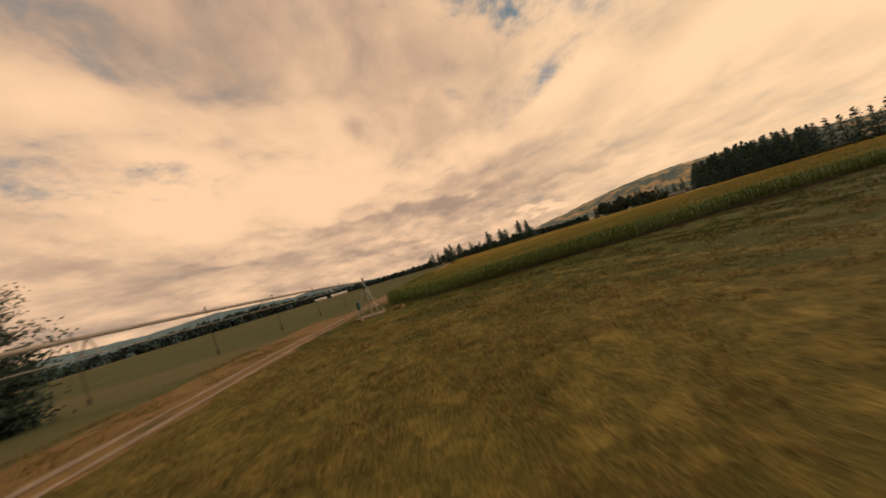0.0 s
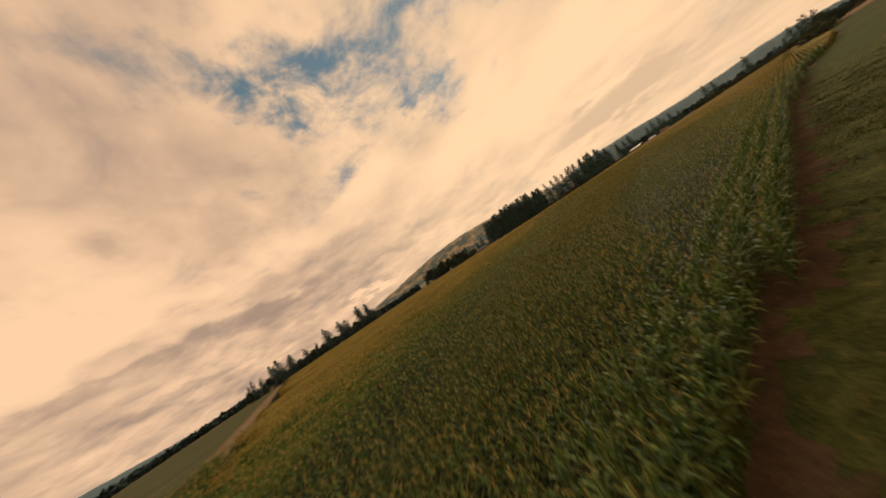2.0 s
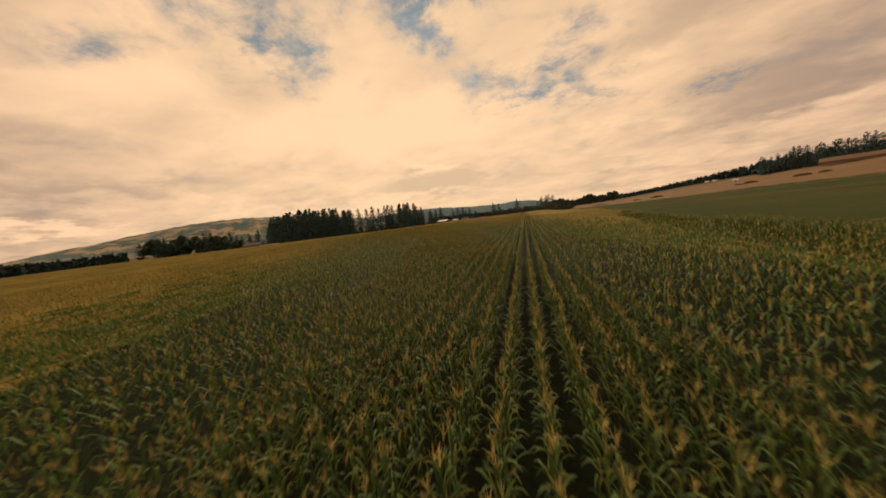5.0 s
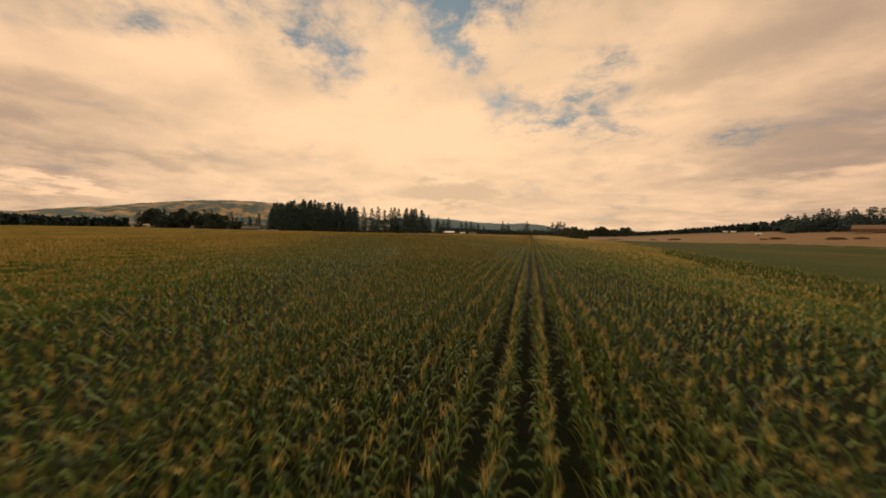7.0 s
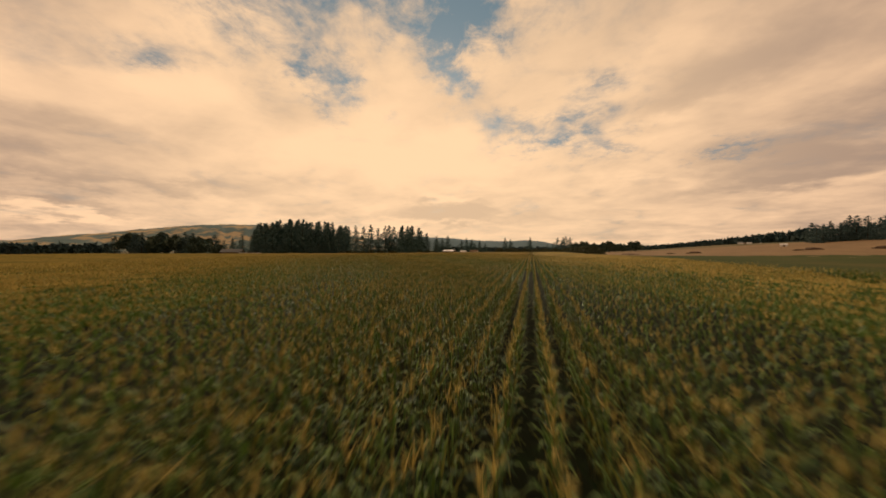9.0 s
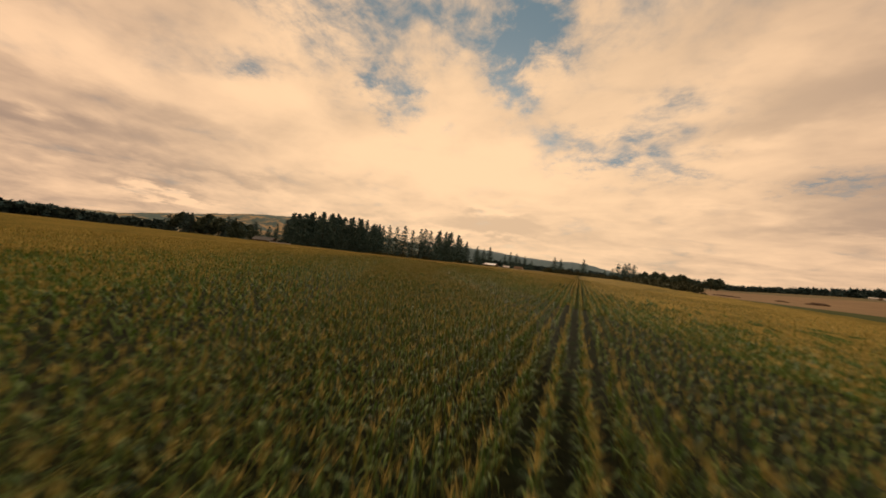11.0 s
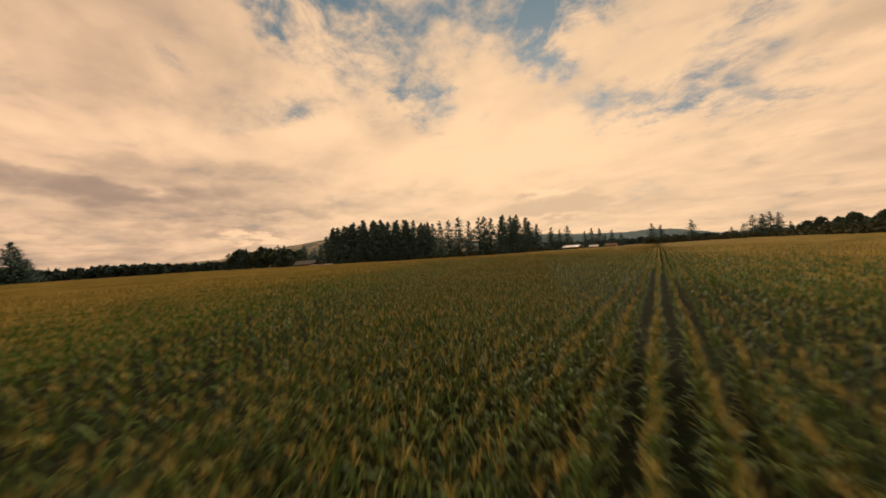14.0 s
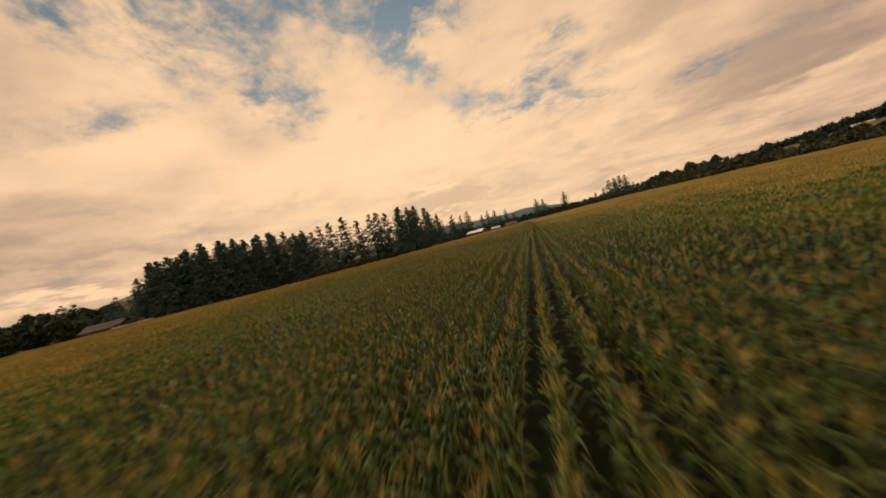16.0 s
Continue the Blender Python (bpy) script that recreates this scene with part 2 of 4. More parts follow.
M_STALK = material("corn_stalk", (0.06, 0.065, 0.02), (0.13, 0.12, 0.04), 2.0, 0.7, world=True)
M_CANOPY = material("corn_canopy", (0.120, 0.112, 0.028), (0.390, 0.285, 0.076), 0.09, 0.95, 0.8, detail_scale=2.6, world=True, shine=0.05)
M_UNDER = material("corn_canopy_green", (0.030, 0.060, 0.013), (0.100, 0.140, 0.032), 0.2, 0.95, 0.8, detail_scale=3.0, world=True, shine=0.05)
# needle greens are shifted to teal to imitate haze and cool shade
M_NEEDLE = material("hazed_fir_needles", (0.058, 0.128, 0.138), (0.150, 0.228, 0.208), 0.4, 0.85, island=0.5, shine=0.1)
M_WOODS = material("hazed_wood_needles", (0.054, 0.104, 0.114), (0.110, 0.160, 0.154), 0.4, 0.9, island=0.5, shine=0.05)
M_PINE = material("pine_needles", (0.022, 0.040, 0.034), (0.056, 0.080, 0.060), 0.4, 0.85, island=0.5, shine=0.1)
# leaf green carries a painted teal haze tint
M_BROAD = material("hazed_broad_leaves", (0.048, 0.086, 0.074), (0.122, 0.158, 0.112), 0.4, 0.85, island=0.5, shine=0.1)
M_SHRUB = material("dry_shrub_leaves", (0.042, 0.060, 0.038), (0.115, 0.125, 0.070), 0.4, 0.85, island=0.5)
M_BARK = material("bark", (0.030, 0.022, 0.016), (0.075, 0.055, 0.040), 2.0, 0.9, 0.6, stretch=(1, 1, 0.2))
M_STEEL = material("galvanised_steel", (0.26, 0.25, 0.23), (0.42, 0.40, 0.37), 3.0, 0.45, 0.1, metallic=0.5)
M_RUST = material("weathered_steel", (0.22, 0.19, 0.165), (0.36, 0.32, 0.28), 4.0, 0.7, 0.2, metallic=0.3)
M_BOX = material("teal_paint", (0.03, 0.09, 0.09), (0.06, 0.14, 0.13), 5.0, 0.5)
M_CONCRETE = material("concrete", (0.17, 0.14, 0.11), (0.27, 0.22, 0.18), 2.0, 0.9, 0.4)
M_WHITE = material("white_paint", (0.62, 0.60, 0.56), (0.80, 0.78, 0.74), 1.0, 0.6, 0.1)
M_TIN = material("pale_tin_roof", (0.70, 0.69, 0.67), (0.82, 0.81, 0.79), 0.6, 0.45, 0.1, stretch=(1, 4, 1))
M_WOOD = material("weathered_boards", (0.14, 0.095, 0.06), (0.27, 0.19, 0.125), 1.2, 0.9, 0.4, stretch=(6, 6, 0.6))
M_SHINGLE = material("grey_shingles", (0.12, 0.13, 0.135), (0.21, 0.22, 0.225), 1.5, 0.9, 0.3)
M_GLASS = material("dark_window_glass", (0.02, 0.025, 0.03), (0.035, 0.04, 0.045), 1.0, 0.1)
M_CARPAINT = material("silver_car_paint", (0.50, 0.50, 0.50), (0.62, 0.62, 0.62), 1.0, 0.3)
M_RUBBER = material("tyre_rubber", (0.015, 0.015, 0.015), (0.03, 0.03, 0.03), 4.0, 0.8)
M_BRUSH = material("brush_pile", (0.045, 0.030, 0.02), (0.13, 0.085, 0.05), 0.8, 0.95, 0.8)
# distance haze painted as blue; tan patches are bare slopes with sunlight painted in
M_HILL_NEAR = material("haze_tinted_wooded_hill", (0.095, 0.155, 0.165), (0.150, 0.205, 0.200), 0.006, 0.95, detail_scale=0.03, world=True, third=(0.44, 0.35, 0.215), third_scale=0.0085, third_from=0.455, shine=0.05)
# no haze in the air: the far ridges get it as pale blue base colour
M_HILL_FAR = material("haze_tinted_hill", (0.112, 0.185, 0.222), (0.150, 0.225, 0.258), 0.002, 0.95, detail_scale=0.02, world=True, shine=0.05)


# ---------------------------------------------------------------- mesh helpers
def mesh_object(name, verts, faces, mats, face_mats=None, parent=None, smooth=False):
    """verts: N x 3 array; faces: M x k array (all of one size) or a list."""
    me = bpy.data.meshes.new(name)
    if isinstance(faces, np.ndarray):
        n, k = faces.shape
        me.vertices.add(len(verts))
        me.vertices.foreach_set("co", np.asarray(verts, dtype=np.float32).ravel())
        me.loops.add(n * k)
        me.loops.foreach_set("vertex_index", faces.astype(np.int32).ravel())
        me.polygons.add(n)
        me.polygons.foreach_set("loop_start", np.arange(0, n * k, k, dtype=np.int32))
        if face_mats is not None:
            me.polygons.foreach_set("material_index", np.asarray(face_mats, dtype=np.int32))
        if smooth:
            me.polygons.foreach_set("use_smooth", np.ones(n, dtype=bool))
        me.update(calc_edges=True)
        me.validate()
    else:
        me.from_pydata([tuple(v) for v in verts], [], faces)
        if face_mats is not None:
            for p, i in zip(me.polygons, face_mats):
                p.material_index = i
    for m in mats if isinstance(mats, (list, tuple)) else [mats]:
        me.materials.append(m)
    ob = new(name, me)
    ob.parent = parent
    return ob


def part(name, bm, mat, parent=None, label=""):
    me = bpy.data.meshes.new(name)
    bm.to_mesh(me)
    bm.free()
    for m in mat if isinstance(mat, (list, tuple)) else [mat]:
        me.materials.append(m)
    ob = new(name, me)
    ob.parent = parent
    if label:
        ob["label"] = label
    return ob


def bar(bm, a, b, r, sides=6, r2=None):
    """A round bar from a to b."""
    a, b = Vector(a), Vector(b)
    q = (b - a).to_track_quat("Z", "Y").to_matrix()
    rings = []
    for c, rad in ((a, r), (b, r if r2 is None else r2)):
        rings.append([bm.verts.new(c + q @ Vector((rad * math.cos(k), rad * math.sin(k), 0))) for k in [2 * math.pi * i / sides for i in range(sides)]])
    for i in range(sides):
        j = (i + 1) % sides
        bm.faces.new((rings[0][i], rings[0][j], rings[1][j], rings[1][i]))
    bm.faces.new(rings[0][::-1])
    bm.faces.new(rings[1])


def box(bm, x, y, z, dx, dy, dz, bevel=0.0):
    """A box by its centre and sizes."""
    made = bmesh.ops.create_cube(bm, size=1.0)
    for v in made["verts"]:
        v.co = Vector((x + v.co.x * dx, y + v.co.y * dy, z + v.co.z * dz))
    if bevel:
        edges = {e for v in made["verts"] for e in v.link_edges}
        bmesh.ops.bevel(bm, geom=list(edges), offset=bevel, segments=2, profile=0.5, affect="EDGES")


def hump(t):
    t = np.clip(t, 0, 1)
    return t * t * (3 - 2 * t)


def ground_z(x, y):
    """Height of the land: flat fields, rising gently far to the east."""
    x, y = np.asarray(x, float), np.asarray(y, float)
    return 15.5 * hump((x - 100) / 260) * hump((y - 150) / 200)


# ---------------------------------------------------------------- land
def axis(limit, fine, step):
    inner = np.arange(-fine, fine + step, step)
    outer = np.geomspace(fine + step, limit, 24)
    return np.concatenate([-outer[::-1], inner, outer])


def sheet(name, inside, x0, x1, y0, y1, step, mat, lift, label, ragged=0.5):
    """A field lying on the land, cut from a grid by a test on the plan."""
    nx, ny = int((x1 - x0) / step) + 1, int((y1 - y0) / step) + 1
    gx, gy = np.meshgrid(np.linspace(x0, x1, nx), np.linspace(y0, y1, ny))
    px, py = gx + rng.uniform(-ragged, ragged, gx.shape), gy + rng.uniform(-ragged, ragged, gx.shape)
    idx = np.arange(nx * ny).reshape(ny, nx)
    quads = np.stack([idx[:-1, :-1], idx[:-1, 1:], idx[1:, 1:], idx[1:, :-1]], -1).reshape(-1, 4)
    cx, cy = (gx[:-1, :-1] + gx[1:, 1:]) / 2, (gy[:-1, :-1] + gy[1:, 1:]) / 2
    quads = quads[inside(cx, cy).ravel()]
    used = np.unique(quads)
    remap = np.full(nx * ny, -1)
    remap[used] = np.arange(len(used))
    verts = np.stack([px.ravel()[used], py.ravel()[used], ground_z(px, py).ravel()[used] + lift], -1)
    return tagged(mesh_object(name, verts, remap[quads], mat), label, "field", kind="structure")


gx, gy = np.meshgrid(axis(4800, 480, 20), axis(4800, 480, 20))
nx, ny = gx.shape[1], gx.shape[0]
idx = np.arange(nx * ny).reshape(ny, nx)
land = mesh_object("ground", np.stack([gx.ravel(), gy.ravel(), ground_z(gx, gy).ravel() - 0.04], -1),
                   np.stack([idx[:-1, :-1], idx[:-1, 1:], idx[1:, 1:], idx[1:, :-1]], -1).reshape(-1, 4), M_LAND, smooth=True)
tagged(land, "flat olive and straw farmland reaching the horizon", "ground", kind="structure")

EAST = 44.0


def east(y):
    """The corn's long edge, along its rows."""
    return np.interp(y, [-30, -10, 40, 70, 85, 110, 150, 185, 250, 340, 480], [7.2, 8.0, 9.2, 10.0, 12, 15.5, 19, 20, 13, 16, 12]) + 0.25 * np.sin(np.asarray(y) * 0.13)



def south(x):
    """Front end of the corn, with a rounded corner."""
    x = np.asarray(x, float)
    c = np.clip((x - 0.0) / 8.0, 0, 1)
    return np.interp(x, [-400, -80, -30, 0], [-2, -17, -23, -24.5]) + 12 * (1 - np.sqrt(1 - 0.96 * c * c))


def north(x):
    return np.interp(x, [-420, -300, -256, -205, -150, -120, -105, -60, 10], [190, 212, 224, 246, 258, 300, 362, 420, 470])


def in_corn(x, y):
    x, y = np.asarray(x, float), np.asarray(y, float)
    return (x < east(y)) & (x > -352) & (y > south(x)) & (y < north(x))


def tan_line(x):
    return np.interp(x, [20, 57, 115, 151, 166, 300, 420], [330, 300, 302, 282, 250, 160, 110])


sheet("ground_corn", lambda x, y: in_corn(x + 0.9, y), -360, 44, -30, 480, 2.0, M_SOIL, 0.0, "soil between the corn rows, their shade put into its dark-green colour", 0.2)
sheet("ground_meadow", lambda x, y: (x > east(y) - 0.9) & (y > -29.6) & (y < 62 + 3 * np.sin(x * 0.2)) | ((x <= 6.5) & (x > -1) & (y < 0) & (y > -28.5) & (y < south(x) + 2)), -6, 130, -30, 66, 1.0, M_MEADOW, 0.012, "mown meadow of green and straw-coloured grass", 0.3)
sheet("ground_earth", lambda x, y: (x > east(y) - 0.6) & (x < east(y) + 0.35 + 0.45 * np.sin(y * 0.7) + 0.35 * np.sin(y * 1.9 + np.sin(y * 0.31))) & (y > -14) & (y < 64), 4, 16, -18, 66, 0.5, M_EARTH, 0.022, "strip of bare reddish earth along the corn", 0.2)
sheet("ground_pasture", lambda x, y: (x > east(y) - 0.7) & (y > 60) & (y < tan_line(x)) | (x > 128) & (y > -28) & (y < tan_line(x)), 4, 420, -28, 350, 4.0, M_PASTURE, 0.008, "smooth green pasture east of the corn", 0.3)
sheet("ground_stubble", lambda x, y: (y > tan_line(x)) & (y < tan_line(x) + 350) & (x > 24), 20, 520, 100, 660, 8.0, M_TAN, 0.02, "pale tan stubble field beyond the meadow", 1.5)
sheet("ground_green", lambda x, y: (y < -38 + 0.0 * x) | ((x < -2) & (y < south(x) - 7)), -420, 300, -330, -1, 4.0, M_GREEN, 0.016, "low dull-green crop under the irrigation pipe", 0.5)
sheet("ground_verge", lambda x, y: (y > -38.5) & (y < -29.3 + 0.5 * np.sin(x * 0.7) + 0.3 * np.sin(x * 1.9)) & (x > -4) | ((x <= -3) & (y > south(x) - 8) & (y < south(x) - 0.2)), -360, 90, -42, 0, 1.0, M_STRAW, 0.022, "dry straw-coloured verge beside the farm track", 0.25)


def track():
    """Two worn wheel ruts of pale dirt."""
    verts, faces = [], []
    xs = np.arange(-330, 95, 1.2)
    for off in (-0.95, 0.95):
        base = len(verts)
        for x in xs:
            y = float(np.interp(x, [-330, -80, -30, -4, 4, 16, 95], [-8, -21.5, -27, -29, -29.6, -31.0, -31.0])) + off
            w = 0.33 + 0.10 * math.sin(x * 0.7 + off) + rng.uniform(-0.07, 0.07)
            for k in (-1, -0.4, 0.4, 1):
                verts.append((x, y + w * k + rng.uniform(-0.06, 0.06), 0.045 - (0.02 if abs(k) < 0.5 else 0)))
        for i in range(len(xs) - 1):
            for k in range(3):
                a = base + i * 4 + k
                faces.append((a, a + 4, a + 5, a + 1))
    return tagged(mesh_object("road", np.array(verts), np.array(faces), M_DIRT), "pale dirt farm track with two worn ruts", "track", kind="structure")


track()


# ---------------------------------------------------------------- corn
def ribbon(points, widths, side):
    """A strip along points that ends in a tip; side is its half-width direction."""
    v, f = [], []
    for p, w in zip(points[:-1], widths):
        v += [p - side * w, p + side * w]
    v.append(points[-1])
    for i in range(len(points) - 2):
        a = 2 * i
        f += [(a, a + 1, a + 3), (a, a + 3, a + 2)]
    f.append((len(v) - 3, len(v) - 2, len(v) - 1))
    return v, f


def corn_plant(r, leaves, segments, stalk_sides, spikes, low=0.30, broad_leaf=0.034, spike=1.0):
    """Vertices, triangles and material numbers of one plant about 2.4 m high."""
    V, F, K = [], [], []

    def add(v, f, k):
        n = len(V)
        V.extend(v)
        F.extend([tuple(n + i for i in t) for t in f])
        K.extend([k] * len(f))

    height = 2.0 + r.uniform(-0.12, 0.12)
    lean = np.array([r.normal(0, 0.03), r.normal(0, 0.05), 0])
    if stalk_sides:
        ring = [np.array([math.cos(a), math.sin(a), 0]) for a in [2 * math.pi * i / stalk_sides for i in range(stalk_sides)]]
        v = [0.016 * c for c in ring] + [0.009 * c + lean + np.array([0, 0, height]) for c in ring]
        f = []
        for i in range(stalk_sides):
            j = (i + 1) % stalk_sides
            f += [(i, j, stalk_sides + j), (i, stalk_sides + j, stalk_sides + i)]
        add(v, f, 3)
    turn = r.uniform(0, 6.28)
    for i in range(leaves):
        s0 = low + (0.93 - low) * (i + 0.5) / leaves
        base = lean * s0 + np.array([0, 0, height * s0])
        a = turn + math.pi * i + r.normal(0, 0.5)
        out, side = np.array([math.cos(a), math.sin(a), 0]), np.array([-math.sin(a), math.cos(a), 0])
        length = (0.88 - 0.40 * max(0, s0 - 0.55) / 0.45) * r.uniform(0.8, 1.1)
        rise, drop = r.uniform(0.85, 1.25), r.uniform(0.45, 1.05)
        pts, wid = [], []
        for k in range(segments + 1):
            s = k / segments
            pts.append(base + out * length * ((0.36 if s0 > 0.66 else 0.62) * s) + np.array([0, 0, length * (rise * s - drop * s * s)]))
            wid.append(broad_leaf * math.sin(math.pi * (0.18 + 0.82 * s)) ** 0.7 if k < segments else 0.004)
        v, f = ribbon(pts, wid, side)
        add(v, f, 1 if (s0 < 0.45 and r.random() < 0.35) or r.random() < 0.16 else 0)
    top = lean + np.array([0, 0, height])
    for i in range(spikes):
        a = turn + 6.28 * i / max(spikes - 1, 1) + r.normal(0, 0.4)
        tilt = 0.0 if i == 0 else r.uniform(0.35, 1.0)
        way = np.array([math.cos(a) * math.sin(tilt), math.sin(a) * math.sin(tilt), math.cos(tilt)])
        side = np.array([-math.sin(a), math.cos(a), 0])
        n = 0.36 if i == 0 else r.uniform(0.24, 0.36)
        low_end, w = top + np.array([0, 0, r.uniform(-0.06, 0.06)]) - way * 0.03, 0.020 * spike
        add([low_end - side * w, low_end + side * w, low_end + way * n], [(0, 1, 2)], 2)
    return np.array(V), np.array(F), np.array(K)


ROW = 0.76
# the strip of the field that is built plant by plant runs along this line
STRIP = ((12, -16), (2, -3), (-8, 15), (-14, 38), (-26, 84), (-36, 106), (-51, 127), (-64, 148), (-71, 168), (-86, 210))


def line_distance(x, y):
    best = np.full(np.shape(x), 1e9)
    for (ax, ay), (bx, by) in zip(STRIP[:-1], STRIP[1:]):
        dx, dy = bx - ax, by - ay
        k = np.clip(((x - ax) * dx + (y - ay) * dy) / (dx * dx + dy * dy), 0, 1)
        best = np.minimum(best, np.hypot(x - ax - k * dx, y - ay - k * dy))
    return best


def at_edge(x, y):
    """The outermost rows, seen from the side."""
    return ((x > east(y) - 2.3) & (y < 100)) | ((y < south(x) + 2.6) & (x > -45))


def patchy(x, y):
    """Slow variation of the crop's height over the field."""
    return 1.0 + 0.05 * np.sin(x * 0.11 + 1.3) * np.sin(y * 0.07) + 0.035 * np.sin(x * 0.31 + y * 0.23) + 0.03 * np.sin(y * 0.41 - x * 0.13)


def plants(x, y, templates, scale, narrow):
    """All plants at (x, y) as one set of arrays."""
    slim = np.array([narrow, 1.0, 1.0])               # leaves crowd along the row more than across it
    which = rng.integers(0, len(templates), len(x))
    turn = rng.uniform(0, 2 * math.pi, len(x))
    size = scale * patchy(x, y) * rng.uniform(0.90, 1.08, len(x))
    V, F, K, n = [], [], [], 0
    for i, (v, f, k) in enumerate(templates):
        sel = np.nonzero(which == i)[0]
        c, s, z = np.cos(turn[sel]), np.sin(turn[sel]), size[sel]
        w = np.empty((len(sel), len(v), 3))
        w[:, :, 0] = x[sel, None] + slim[0] * z[:, None] * (c[:, None] * v[:, 0] - s[:, None] * v[:, 1])
        w[:, :, 1] = y[sel, None] + z[:, None] * (s[:, None] * v[:, 0] + c[:, None] * v[:, 1])
        w[:, :, 2] = z[:, None] * v[:, 2]
        V.append(w.reshape(-1, 3))
        F.append((f[None] + (n + np.arange(len(sel)) * len(v))[:, None, None]).reshape(-1, 3))
        K.append(np.tile(k, len(sel)))
        n += len(sel) * len(v)
    return np.concatenate(V), np.concatenate(F), np.concatenate(K)


NEAR, MID, FAR = 6.0, 28.0, 62.0


def scatter(spacing, low, high, edge=False):
    rows = np.arange(-162, EAST + 1, ROW)
    along = np.arange(-27, 284, spacing)
    x, y = np.meshgrid(rows, along)
    x = x + rng.normal(0, 0.045, x.shape)
    y = y + rng.uniform(-0.4, 0.4, y.shape) * spacing
    d = line_distance(x, y)
    d = np.where(d > NEAR + 8, d + rng.normal(0, 4.0, d.shape), d)
    keep = in_corn(x, y) & (d >= low) & (d < high) & (at_edge(x, y) if edge else ~at_edge(x, y))
    return x[keep], y[keep]


r = np.random.default_rng(11)
close = [corn_plant(r, 9, 3, 3, 7, low=0.14, broad_leaf=0.030, spike=0.80) for _ in range(12)]
leafy = [corn_plant(r, 13, 3, 3, 3, low=0.06, broad_leaf=0.036, spike=0.5) for _ in range(8)]
loose = [corn_plant(r, 6, 2, 0, 5, 0.18, 0.044, 1.45) for _ in range(10)]
sparse = [corn_plant(r, 4, 1, 0, 3, 0.35, 0.070, 2.5) for _ in range(9)]
sets = []
for spacing, low, high, edge, kinds, size, narrow in ((0.20, 0, NEAR, False, close, 0.82, 0.84), (0.20, 0, 999, True, leafy, 0.88, 1.0), (0.44, NEAR, MID, False, loose, 0.83, 0.62), (0.70, MID, FAR, False, sparse, 0.84, 0.55)):
    sx, sy = scatter(spacing, low, high, edge)
    sets.append(plants(sx, sy, kinds, size, narrow))
offsets = np.cumsum([0] + [len(v) for v, f, k in sets])
corn = mesh_object("corn_plants", np.concatenate([v for v, f, k in sets]), np.concatenate([f + n for (v, f, k), n in zip(sets, offsets)]),
                   [M_LEAF, M_DRYLEAF, M_TASSEL, M_STALK], np.concatenate([k for v, f, k in sets]))
tagged(corn, "rows of tall green corn with golden-brown tassels", "corn", kind="stuff")


def far_corn():
    """The rest of the field: each row a ragged ridge, green below and tasselled above."""
    V, F, K, n = [], [], [], 0
    for x0 in np.arange(-351, EAST, ROW):
        y = np.arange(-30, 475, 2.5)
        x = np.full(len(y), x0)
        d = line_distance(x, y)
        keep = in_corn(x, y) & (d >= 18.0) & ~at_edge(x, y)
        cut = np.nonzero(np.diff(keep.astype(int)))[0] + 1
        for run in np.split(np.arange(len(y)), cut):
            if not keep[run[0]] or len(run) < 3:
                continue
            inner = (d[run] < 66) | (run % 2 == 0)
            inner[0] = inner[-1] = True
            run = run[inner]
            m = len(run)
            h = np.interp(d[run], [18.0, MID, MID + 6, FAR - 6, FAR + 8], [0.20, 0.85, 1.30, 1.50, 1.80]) * patchy(x0, y[run]) + rng.normal(0, 0.07, m)
            yy = y[run] + rng.uniform(-0.5, 0.5, m)
            cx = x0 + rng.normal(0, 0.05, m)
            low = np.interp(d[run], [18.0, MID, FAR, FAR + 40], [0.03, 0.15, 0.22, 0.25]) + rng.normal(0, 0.03, (2, m))
            if x0 < -350:
                low[1] = 0.0
            mid = np.maximum(h - 0.42, 0.6 * h) + rng.normal(0, 0.05, (2, m))
            strip = np.stack([np.stack([cx - 0.38, yy, low[0]], -1), np.stack([cx - 0.17, yy, mid[0]], -1), np.stack([cx, yy, h], -1),
                              np.stack([cx + 0.17, yy, mid[1]], -1), np.stack([cx + 0.38, yy, low[1]], -1)], 1)
            strip[0, :, 2], strip[-1, :, 2] = 0.0, 0.0
            strip[0, :, 1], strip[-1, :, 1] = yy[1] - 0.15, yy[-2] + 0.15
            V.append(strip.reshape(-1, 3))
            i = n + 5 * np.arange(m - 1)
            F.append(np.concatenate([np.stack([i + k, i + k + 1, i + k + 6, i + k + 5], -1) for k in range(4)]))
            ripe = rng.random((2, m - 1)) < np.clip((d[run][:-1] - 12) / 28, 0, 1)
            flank = np.ones(m - 1, int)
            K.append(np.concatenate([flank, ~ripe[0], ~ripe[1], flank]))
            n += 5 * m
    ob = mesh_object("corn_rows", np.concatenate(V), np.concatenate(F), [M_CANOPY, M_UNDER], np.concatenate(K))
    return tagged(ob, "ripening cornfield seen far off, golden-brown over green", "corn", kind="stuff")


far_corn()


